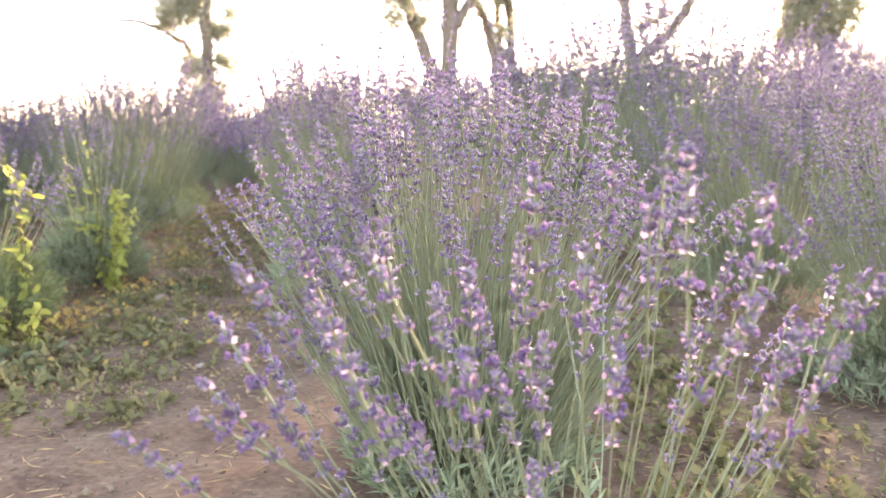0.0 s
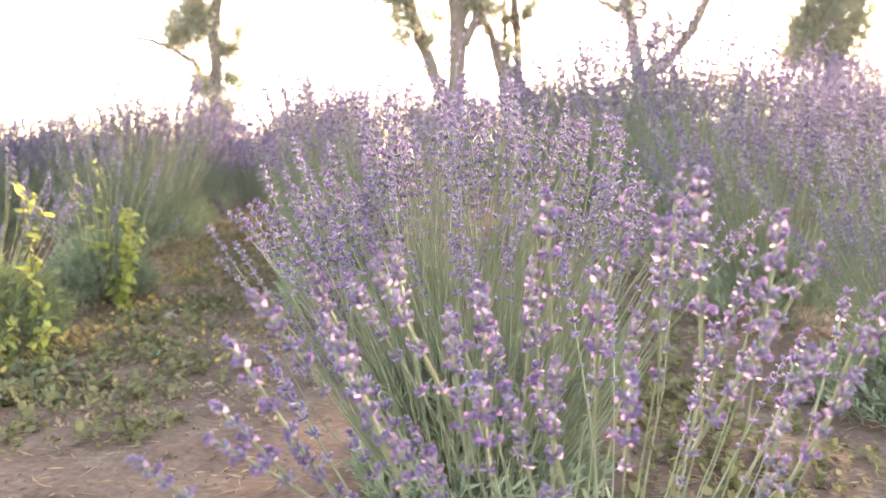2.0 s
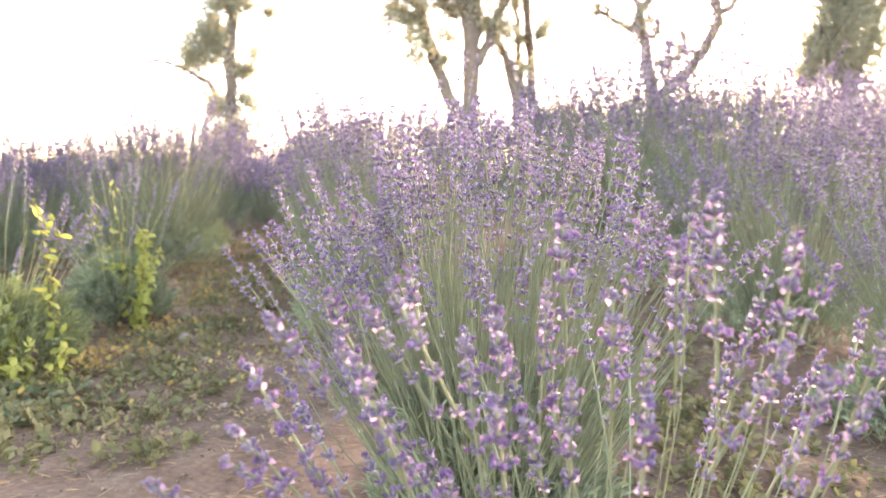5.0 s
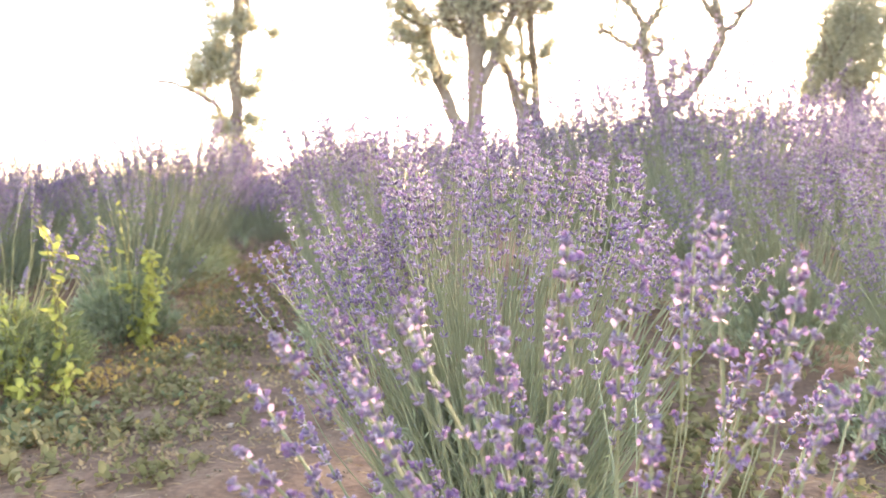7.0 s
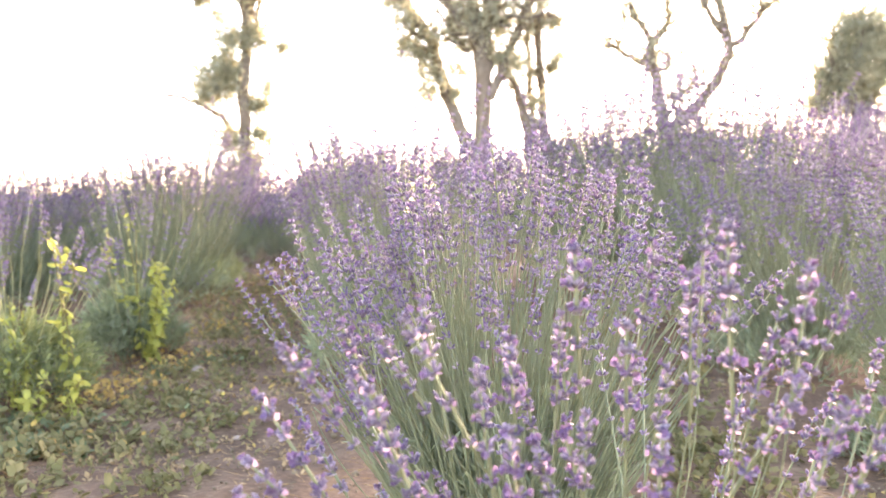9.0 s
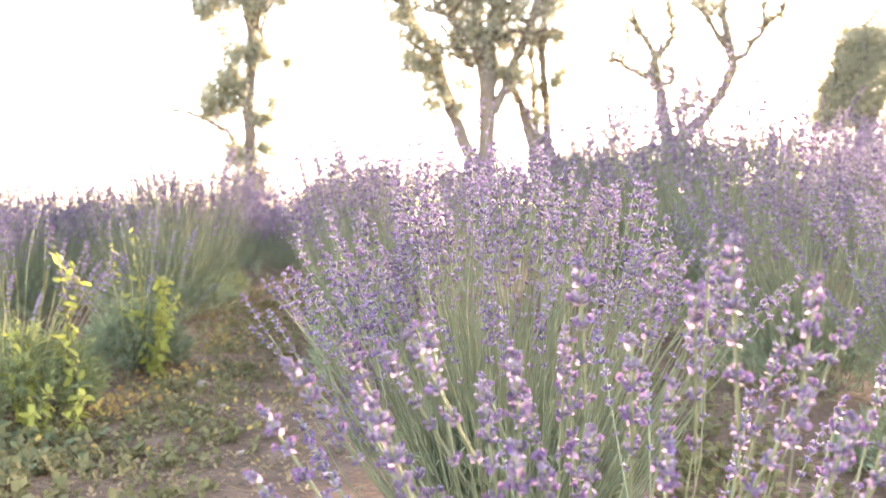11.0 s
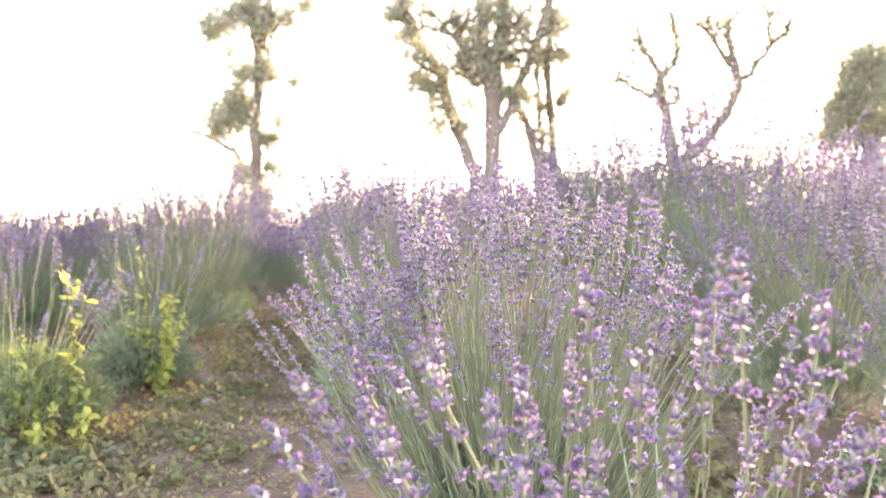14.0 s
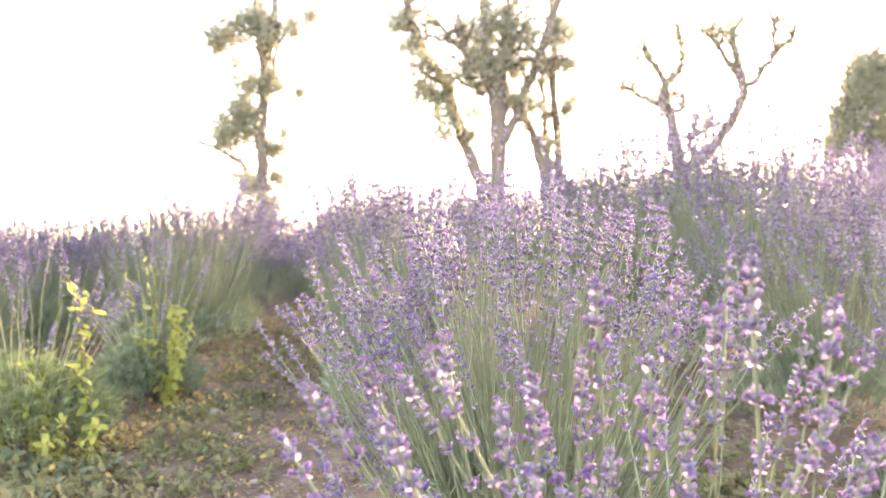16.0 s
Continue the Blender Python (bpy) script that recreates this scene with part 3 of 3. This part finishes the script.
def branchlet(s, at, way, long, thick, depth, r, tips):
    """A crooked side branch that forks into finer ones."""
    p, here, w = [np.asarray(at, float)], np.asarray(at, float), np.asarray(way, float)
    for _ in range(4):
        w = w + np.array((r.gauss(0, 0.28), r.gauss(0, 0.28), r.gauss(0.08, 0.22)))
        w /= np.linalg.norm(w)
        here = here + w * long / 4
        p.append(here)
    s.add(*tube(p, np.linspace(thick, thick * 0.35, 5), 5 if depth else 4), 0)
    tips += [p[2], p[4]]
    if depth:
        for k in (1, 2, 3, 4):
            if r.random() < 0.8:
                out = w + np.array((r.gauss(0, 0.8), r.gauss(0, 0.6), r.gauss(0.1, 0.5)))
                branchlet(s, p[k], out / np.linalg.norm(out), long * r.uniform(0.4, 0.65), thick * 0.5, depth - 1, r, tips)


def twigs(s, p, r, count, reach, size):
    """Side branches along a limb; returns their tips."""
    tips = []
    for _ in range(count):
        k = r.randrange(len(p) // 3, len(p))
        way = np.array((r.gauss(0, 1), r.gauss(0, 0.8), r.uniform(-0.1, 1.2)))
        branchlet(s, p[k], way / np.linalg.norm(way), reach * r.uniform(0.5, 1), size, 1, r, tips)
    return tips


def leaves(s, at, count, spread, r, size=0.055):
    for _ in range(count):
        c = np.asarray(at) + np.array([r.gauss(0, q) for q in spread])
        v, t = slip(size * r.uniform(0.7, 1.3), size * 0.62 * r.uniform(0.8, 1.2), r.uniform(-0.3, 0.5))
        s.add(c + v @ axes_of((r.gauss(0, 1), r.gauss(0, 1), r.gauss(-0.3, 0.8)), r.uniform(0, 6)).T, t)


def tree(x, y, seed, limbs, clumps, label, twig_count=8, twig_reach=0.6, leaf=0.056, per_twig=14, twig_size=0):
    """limbs: (points x, z in the field, first and last radius); clumps: (x, z, spread, leaves)."""
    r = random.Random(seed)
    z = float(height(x, y)) - 0.05
    ob = thing("tree", pose(x, y, z), label, "tree", "trees on the crest")
    wood, crown = Soup(), Soup()
    for points, r0, r1 in limbs:
        r0, r1 = r0 * 1.22 + 0.014, r1 * 1.22 + 0.010
        p = limb(wood, [(a - x, 0 if b < 1 else 0.12 * math.sin(5 * a + 3 * b), -0.05 if b < 1 else b - z) for a, b in points], r0, r1, r)
        for tip in twigs(wood, p, r, twig_count, twig_reach, twig_size or max(0.03, r1 * 0.8)):
            if tip[0] > -0.5 or x > -2:
                leaves(crown, tip, per_twig, (0.12, 0.12, 0.10), r, leaf)
    for dx, dz, spread, count in clumps:
        for _ in range(max(1, count // 8)):
            c = (dx - x + r.gauss(0, spread * 1.25), r.gauss(0, spread * 1.25), dz - z + r.gauss(0, spread * 1.25))
            leaves(crown, c, 68, (spread * 0.92, spread * 0.92, spread * 0.8), r, leaf)
    part("trunk", wood.mesh("trunk", [BARK]), ob, label="rough brown trunk and limbs")
    part("crown", crown.mesh("crown", [HAZED_LEAF]), ob, label="sparse backlit green leaves, paled by haze put into their colour", kind="stuff")
    return ob


tree(0.56, 14.0, 1, [
    ([(0.56, 0.60), (0.57, 1.42), (0.59, 2.04), (0.58, 2.62), (0.51, 3.05), (0.47, 3.44), (0.43, 4.01), (0.40, 5.00), (0.37, 5.90)], 0.105, 0.050),
    ([(0.61, 2.50), (0.63, 3.05), (0.65, 3.38), (0.69, 3.70), (0.76, 4.01), (0.86, 5.00)], 0.075, 0.040),
    ([(0.50, 1.30), (0.32, 1.64), (0.14, 2.09), (-0.06, 2.63), (-0.17, 3.06), (-0.30, 3.27), (-0.48, 3.52), (-0.62, 3.86), (-0.72, 4.08), (-0.92, 4.80)], 0.075, 0.045),
    ([(0.68, 2.21), (0.87, 2.58), (0.99, 2.96), (1.12, 3.25), (1.28, 3.67), (1.38, 4.00), (1.55, 4.90)], 0.055, 0.035),
    ([(0.43, 3.22), (0.16, 3.47), (-0.09, 3.68), (-0.29, 3.94), (-0.46, 4.11)], 0.030, 0.015),
    ([(0.71, 3.38), (0.79, 3.67), (0.85, 4.01)], 0.030, 0.018),
    ([(0.39, 2.88), (0.20, 3.05), (0.04, 3.31)], 0.030, 0.014),
], [(-0.74, 3.90, 0.13, 100), (-0.90, 4.03, 0.08, 99), (-0.69, 3.51, 0.10, 132), (-0.51, 3.27, 0.10, 75), (-0.55, 3.04, 0.08, 110), (-0.24, 3.06, 0.10, 154), (-0.41, 2.84, 0.08, 99), (-0.29, 2.59, 0.08, 88), (-0.18, 2.34, 0.08, 82), (0.20, 2.59, 0.07, 77), (0.26, 2.27, 0.05, 44), (0.08, 3.82, 0.11, 95), (0.25, 3.37, 0.15, 95), (0.18, 3.12, 0.09, 75), (0.45, 3.20, 0.13, 80), (0.51, 2.87, 0.12, 60), (0.63, 3.47, 0.16, 100), (0.85, 3.30, 0.10, 95), (0.78, 2.86, 0.07, 99), (1.02, 3.56, 0.11, 110), (0.85, 3.82, 0.12, 120), (1.10, 3.81, 0.10, 85), (0.99, 2.73, 0.08, 88), (0.42, 3.97, 0.15, 130)],
    "large many-stemmed tree with backlit leaves on the hill crest", 9, 0.6, 0.052, 9)
tree(1.42, 14.6, 2, [
    ([(1.40, 0.80), (1.31, 1.77), (1.22, 2.17), (1.12, 2.50), (0.99, 2.72), (0.88, 2.82)], 0.062, 0.030),
    ([(1.60, 0.80), (1.58, 1.75), (1.55, 2.19), (1.49, 2.71), (1.46, 3.32), (1.46, 4.09), (1.44, 5.50)], 0.055, 0.030),
    ([(1.46, 0.80), (1.41, 1.84), (1.36, 2.28), (1.33, 2.71), (1.31, 3.41), (1.36, 4.02)], 0.035, 0.020),
], [(1.65, 3.95, 0.11, 150), (1.69, 3.48, 0.06, 60), (1.73, 2.88, 0.06, 70), (1.63, 2.75, 0.05, 50), (1.53, 3.41, 0.06, 70), (1.31, 2.71, 0.05, 60), (1.40, 2.23, 0.05, 60), (1.42, 1.93, 0.04, 50), (1.34, 3.24, 0.05, 60), (1.52, 3.93, 0.10, 120)],
    "slender young tree with thin stems and yellow-green leaves", 4, 0.3, 0.052, 10)
tree(3.27, 14.0, 3, [
    ([(3.28, 0.80), (3.26, 1.73), (3.20, 2.10), (3.11, 2.53), (3.01, 2.79), (3.04, 3.02)], 0.075, 0.045),
    ([(3.20, 1.20), (3.33, 1.77), (3.48, 1.89), (3.69, 2.06), (3.86, 2.22), (4.07, 2.56), (4.17, 2.89), (4.15, 3.10)], 0.070, 0.050),
    ([(3.01, 2.77), (2.87, 2.75), (2.70, 2.84), (2.58, 2.96), (2.39, 3.01)], 0.034, 0.018),
    ([(3.04, 3.02), (2.95, 3.19), (2.83, 3.36), (2.75, 3.50), (2.70, 3.69)], 0.034, 0.020),
    ([(3.05, 3.02), (3.16, 3.11), (3.27, 3.23), (3.35, 3.44), (3.29, 3.69), (3.23, 3.98)], 0.034, 0.020),
    ([(3.11, 2.61), (3.29, 2.65), (3.30, 2.89)], 0.024, 0.014),
    ([(4.18, 2.97), (4.32, 3.03), (4.46, 3.18), (4.62, 3.36), (4.71, 3.51), (4.88, 3.64), (4.94, 3.88)], 0.036, 0.020),
    ([(4.71, 3.51), (4.65, 3.74), (4.69, 4.01)], 0.022, 0.015),
    ([(4.15, 3.10), (4.08, 3.35), (4.04, 3.60), (4.08, 3.85), (4.23, 4.01)], 0.046, 0.026),
    ([(4.11, 3.10), (3.95, 3.31), (3.83, 3.52), (3.71, 3.69), (3.56, 3.79)], 0.032, 0.018),
    ([(3.27, 2.22), (3.44, 2.27), (3.61, 2.35), (3.79, 2.52)], 0.026, 0.015),
], [(2.83, 3.44, 0.12, 24), (3.29, 3.60, 0.10, 20), (4.00, 3.77, 0.13, 40), (4.16, 3.89, 0.10, 30), (3.65, 2.48, 0.06, 14), (4.78, 3.67, 0.08, 18), (3.08, 3.77, 0.12, 20)],
    "nearly bare forked tree with crooked branches on the crest", 9, 0.42, 0.055, 7, 0.022)
tree(-2.90, 14.0, 4, [
    ([(-2.88, 0.60), (-2.92, 1.15), (-2.93, 1.57), (-2.91, 2.08), (-2.90, 2.66), (-2.88, 3.17), (-2.94, 3.63), (-2.97, 3.97), (-3.04, 5.00), (-3.06, 6.10)], 0.068, 0.055),
    ([(-2.86, 3.42), (-2.77, 3.71), (-2.70, 4.01), (-2.62, 5.20)], 0.050, 0.035),
    ([(-2.74, 3.21), (-2.70, 3.54), (-2.65, 3.88)], 0.022, 0.016),
    ([(-3.02, 1.53), (-3.12, 1.72), (-3.25, 1.95), (-3.46, 2.06), (-3.66, 2.18), (-3.91, 2.24), (-4.15, 2.25)], 0.030, 0.014),
], [(-3.43, 3.79, 0.13, 260), (-3.60, 3.66, 0.08, 110), (-3.32, 3.41, 0.05, 30), (-3.05, 3.12, 0.10, 200), (-2.70, 3.06, 0.09, 160), (-3.20, 2.75, 0.09, 150), (-3.38, 2.50, 0.12, 240), (-3.44, 2.31, 0.07, 100), (-3.13, 2.48, 0.10, 220), (-2.74, 2.11, 0.07, 130), (-3.12, 1.61, 0.09, 160), (-2.73, 1.65, 0.06, 90), (-2.82, 1.28, 0.08, 130), (-2.70, 1.10, 0.07, 110), (-3.08, 1.14, 0.07, 90), (-2.43, 3.92, 0.08, 100), (-2.18, 4.05, 0.06, 60), (-2.34, 2.98, 0.05, 35), (-2.61, 2.34, 0.05, 35), (-2.20, 3.63, 0.07, 35), (-2.85, 3.92, 0.12, 240), (-3.06, 4.01, 0.10, 160)],
    "slim upright tree with leafy tufts along its trunk", 2, 0.25, 0.053, 9)
tree(6.13, 14.0, 5, [
    ([(6.13, 0.71), (6.13, 1.80), (6.08, 2.63), (6.12, 3.1), (6.10, 3.5)], 0.12, 0.03),
    ([(6.13, 1.88), (5.83, 2.55), (5.75, 3.05)], 0.06, 0.02),
    ([(6.13, 1.97), (6.50, 2.63), (6.67, 3.39)], 0.06, 0.02),
], [(5.64, 2.25, 0.11, 260), (5.54, 2.07, 0.07, 130), (5.72, 2.62, 0.12, 260), (5.62, 2.46, 0.07, 120), (5.83, 3.04, 0.12, 240), (6.06, 3.33, 0.12, 240), (6.22, 2.99, 0.15, 300), (6.05, 2.66, 0.15, 320), (5.97, 2.25, 0.15, 320), (6.30, 2.41, 0.18, 330), (6.47, 3.24, 0.21, 330), (6.55, 2.74, 0.21, 330), (5.51, 2.21, 0.04, 40)],
    "round bushy tree with dense green leaves", 8, 0.5, 0.050, 8)


# ---------- weeds, litter and stones by the path ----------
WEED_LEAF = [Soup().add(*blade(0.016 + 0.007 * k, 0.0055 + 0.0022 * k, 0.6, 4, 0.35)).mesh("leaf", [YELLOW]) for k in range(4)]


def weed(x, y, tall, seed, count, label, lean=(0, 0), big=1.0):
    """A tall weed: crooked stems with single leaves all along."""
    r = random.Random(seed)
    ob = thing("weed", pose(x, y, on_ground(x, y) - 0.005), label, "weed", "yellowing weeds")
    for q in range(3):
        top = np.array((lean[0] + r.gauss(0, 0.03), lean[1] + r.gauss(0, 0.03), tall * r.uniform(0.75, 1.0)))
        p = [top * f + np.array((r.gauss(0, 0.008), r.gauss(0, 0.008), 0)) for f in (0, 0.3, 0.6, 0.85, 1)]
        stem = part("stem", Soup().add(*tube(p, [0.0028, 0.0024, 0.002, 0.0015, 0.001], 5)).mesh("stem", [WEED]), ob)
        for k in range(count // 3):
            f = 0.12 + 0.88 * r.random() ** 1.15
            at = np.array([np.interp(f, (0, 0.3, 0.6, 0.85, 1), [w[i] for w in p]) for i in range(3)])
            a = r.uniform(0, 6.28)
            turn = axes_of((math.cos(a), math.sin(a), r.uniform(-0.6, 0.5)), r.uniform(-0.6, 0.6))
            part("leaf", r.choice(WEED_LEAF), stem, matrix_of(at, turn, big * r.uniform(0.45, 1.15) * (1.1 - 0.35 * f)))
    return ob


weed(-0.96, 3.02, 0.55, 1, 84, "tall weed with backlit yellow-green leaves beside a small lavender bush", (-0.13, 0.05), 1.2)
weed(-0.955, 2.99, 0.37, 2, 330, "short bushy weed with backlit yellow-green leaves", (0.02, 0.0), 1.25)
weed(-0.97, 2.42, 0.56, 3, 72, "weed with yellow leaves growing through a low lavender bush", (-0.07, 0.0), 1.3)
weed(-1.08, 2.36, 0.20, 4, 120, "short weed with yellow leaves at the foot of a lavender bush")
weed(-1.07, 2.41, 0.30, 7, 105, "bushy weed with yellow-green leaves beside a low lavender bush", (-0.03, 0.0))
weed(-0.95, 2.31, 0.12, 8, 75, "low spreading weed with yellow-green leaves beside the path")
weed(-1.21, 2.40, 0.24, 5, 105, "short weed with yellow leaves at the foot of a lavender bush")
weed(-1.02, 2.28, 0.13, 6, 90, "low spreading weed with yellow-green leaves beside the path")

r = random.Random(9)
green, straw, fallen = Soup(), Soup(), Soup()
patches = [(-1.0, 2.2, 0.20, 1.4), (-0.8, 2.3, 0.14, 1.2), (-0.88, 2.78, 0.11, 1.4), (-0.72, 3.1, 0.10, 1.2), (-0.82, 3.6, 0.18, 1.2), (-0.9, 4.3, 0.22, 1.2),
           (-1.0, 5.0, 0.3, 1), (-0.55, 2.25, 0.08, 1.2), (-1.0, 1.95, 0.16, 1.4), (0.55, 2.0, 0.2, 1), (0.6, 2.6, 0.25, 1), (0.62, 1.5, 0.2, 1),
           (-0.64, 2.72, 0.06, 1), (-0.82, 1.74, 0.13, 1.3), (-0.52, 1.7, 0.07, 1), (-0.62, 2.02, 0.06, 1.2), (-0.88, 2.05, 0.13, 1.2), (-0.7, 2.45, 0.05, 1.2), (-0.6, 3.4, 0.05, 1),
           (0.45, 1.3, 0.13, 1.2), (0.75, 1.2, 0.18, 1.3), (0.5, 1.65, 0.13, 1.2), (0.38, 1.05, 0.1, 1.1), (0.62, 0.95, 0.12, 1.2), (0.5, 2.3, 0.16, 1.5), (0.48, 2.8, 0.2, 1.5), (0.42, 3.3, 0.2, 1.5), (0.5, 1.95, 0.14, 1.4), (0.4, 4.0, 0.2, 1.5),
           (-0.85, 4.0, 0.2, 1.1), (-0.94, 4.8, 0.2, 1.1), (-1.02, 5.6, 0.22, 1.1), (-1.06, 6.4, 0.22, 1.1), (-0.62, 3.0, 0.15, 0.9),
           (-0.76, 2.5, 0.16, 1.0), (-0.78, 2.0, 0.20, 1.0), (-0.85, 3.5, 0.16, 0.9)]
for cx, cy, spread, big in patches:
    for _ in range(int(85 * spread / 0.15 / big)):
        x, y = cx + r.gauss(0, spread * 0.7), cy + r.gauss(0, spread * 0.7)
        z = on_ground(x, y)
        grow = big * r.uniform(0.6, 1.25)
        for _ in range(r.randint(3, 6)):                    # a small rosette
            v, t = blade(r.uniform(0.009, 0.021) * grow, r.uniform(0.006, 0.012) * grow, r.uniform(0.1, 0.7), 2, 0.2)
            a = r.uniform(0, 6.28)
            up = axes_of((math.cos(a), math.sin(a), r.uniform(0.1, 1.0)), r.uniform(-0.5, 0.5))
            green.add(np.array((x, y, z + r.uniform(0, 0.025) * big)) + v @ up.T, t)
for _ in range(5200):
    x, y = r.uniform(-1.4, 1.0), r.uniform(1.2, 5.5)
    a = r.uniform(0, 6.28)
    v, t = slip(r.uniform(0.015, 0.06), r.uniform(0.0015, 0.004), 0.1)
    straw.add(np.array((x, y, on_ground(x, y) + 0.003)) + v @ axes_of((math.cos(a), math.sin(a), r.uniform(-0.02, 0.2)), r.uniform(0, 6)).T, t)
for k in range(480):
    if k % 3:
        x, y = r.choice(((-0.95, 2.46), (-0.92, 2.52), (-0.9, 2.62), (-0.85, 2.95), (-0.88, 3.6)))
        x, y = x + r.gauss(0, 0.06), y + r.gauss(0, 0.06)
    else:
        x, y = r.uniform(-1.15, -0.35), r.uniform(1.9, 5.2)
    a = r.uniform(0, 6.28)
    v, t = blade(r.uniform(0.008, 0.02), r.uniform(0.005, 0.010), 0.4, 2, 0.3)
    fallen.add(np.array((x, y, on_ground(x, y) + r.uniform(0.004, 0.05))) + v @ axes_of((math.cos(a), math.sin(a), r.uniform(0, 1.2)), r.uniform(0, 6)).T, t)
for _ in range(3400):                                    # sparse tiny seedlings and withered scraps over the path
    y = r.uniform(1.75, 5.4)
    x = r.uniform(-1.15, -0.3) - 0.05 * (y - 2)
    if noise.noise(Vector((3.1 * x, 2.3 * y, 0.7))) < r.uniform(-0.5, 0.25):
        continue
    z, withered = on_ground(x, y), r.random() < 0.68
    for _ in range(r.randint(2, 4)):
        v, t = blade(r.uniform(0.006, 0.015), r.uniform(0.003, 0.007), r.uniform(0.1, 0.8), 2, 0.2)
        a = r.uniform(0, 6.28)
        (straw if withered else green).add(np.array((x + r.gauss(0, 0.006), y + r.gauss(0, 0.006), z + r.uniform(0, 0.012)))
                                           + v @ axes_of((math.cos(a), math.sin(a), r.uniform(0.0, 0.9)), r.uniform(-0.6, 0.6)).T, t)
crumbs = Soup()
for _ in range(6000):
    x, y = r.uniform(-1.3, 0.9), 1.0 + 3.6 * r.random() ** 1.4
    size = r.uniform(0.0015, 0.0045) * (2.2 if r.random() < 0.06 else 1)
    v = np.array([(1, 0, 0), (-0.4, 0.9, 0.1), (-0.5, -0.8, 0), (0.1, 0.1, 0.9), (0.0, 0.0, -0.6)]) * size
    v = v * np.array([r.uniform(0.7, 1.4) for _ in range(3)])
    v = v @ axes_of((r.gauss(0, 0.5), r.gauss(0, 0.5), 1), r.uniform(0, 6)).T
    crumbs.add(v + np.array((x, y, on_ground(x, y) + size * 0.3)), [(0, 1, 3), (1, 2, 3), (2, 0, 3), (1, 0, 4), (2, 1, 4), (0, 2, 4)])
tagged(new("soil_crumbs", crumbs.mesh("soil_crumbs", [CLOD])), "small clods and crumbs of dry soil", "soil clods", kind="stuff")
tagged(new("ground_weeds", green.mesh("ground_weeds", [WEED])), "low green weeds creeping over the path", "weeds", kind="stuff")
tagged(new("straw_litter", straw.mesh("straw_litter", [DRY])), "dry straw and stem litter on the soil", "litter", kind="stuff")
tagged(new("fallen_leaves", fallen.mesh("fallen_leaves", [ORANGE])), "orange and yellow fallen leaves on the soil", "fallen leaves", kind="stuff")


def stone(x, y, size, seed):
    r = random.Random(seed)
    bm = bmesh.new()
    bmesh.ops.create_icosphere(bm, subdivisions=3, radius=1)
    for v in bm.verts:
        k = 1 + 0.35 * noise.noise(v.co * 0.9 + Vector((seed * 3.1, 0, 0))) + 0.08 * noise.noise(v.co * 4)
        v.co = Vector((v.co.x * k, v.co.y * k * 0.8, v.co.z * k * 0.55)) * size
    me = bpy.data.meshes.new("stone")
    bm.to_mesh(me)
    bm.free()
    for p in me.polygons:
        p.use_smooth = True
    me.materials.append(STONE)
    ob = new("stone", me)
    ob.matrix_basis = pose(x, y, on_ground(x, y) + size * 0.2, 0, 0, r.uniform(0, 360))
    tagged(ob, "rounded pale brown stone on the dirt path", "stone", "stones on the path")


stone(-0.76, 2.86, 0.024, 1)
for k, (x, y, size) in enumerate([(-0.62, 2.55, 0.012), (-0.7, 3.2, 0.014), (-0.52, 2.3, 0.010), (-0.85, 2.62, 0.012), (-0.48, 2.12, 0.013), (-0.66, 2.05, 0.009)]):
    stone(x, y, size, k + 2)


BROAD_LEAF = []
for k in range(4):                                       # a rounded leaf on its stalk
    one = Soup().add(*tube([(0, 0, 0), (0.002, 0, 0.012), (0.004, 0, 0.022)], [0.0011, 0.0009, 0.0007], 4))
    v, t = blade(0.030 + 0.004 * k, 0.024 + 0.003 * k, 0.45, 5, 0.22)
    one.add(v + np.array((0.004, 0, 0.020)), t)
    BROAD_LEAF.append(one.mesh("leaf", [BROAD]))


def broad_weed(x, y, seed, count, grow):
    """A low weed of rounded leaves that spread over the soil."""
    r = random.Random(seed)
    ob = thing("weed", pose(x, y, on_ground(x, y) - 0.004), "low weed with rounded grey-green leaves on the soil", "weed", "broad-leaved weeds by the path")
    for k in range(count):
        a = 2.4 * k + r.uniform(-0.4, 0.4)
        out = 0.012 * math.sqrt(k) * grow
        at = np.array((math.cos(a) * out, math.sin(a) * out, 0.004 + 0.018 * r.random()))
        part("leaf", r.choice(BROAD_LEAF), ob, matrix_of(at, axes_of((math.cos(a), math.sin(a), r.uniform(0.25, 1.0)), r.uniform(-0.5, 0.5)), grow * r.uniform(0.6, 1.05)))


for k, (x, y, count, grow) in enumerate([(-1.02, 2.16, 16, 1.0), (-0.93, 2.20, 14, 0.9), (-0.86, 2.10, 12, 0.8), (-0.96, 2.05, 15, 1.0), (-1.08, 2.25, 12, 1.0), (-0.88, 2.28, 10, 0.8),
                                         (-0.80, 2.92, 12, 0.8), (-0.74, 2.98, 12, 0.8), (-0.86, 2.86, 9, 0.9), (-0.69, 3.04, 9, 0.7), (-0.80, 3.08, 9, 0.8), (-0.84, 2.74, 5, 1.1),
                                         (-0.76, 2.18, 9, 0.6), (-0.66, 2.30, 7, 0.6), (-0.90, 1.92, 14, 1.0), (-0.80, 1.98, 10, 0.8), (-1.0, 1.85, 14, 1.1)]):
    broad_weed(x, y, 300 + k, round(count * 0.8), grow * 0.78)
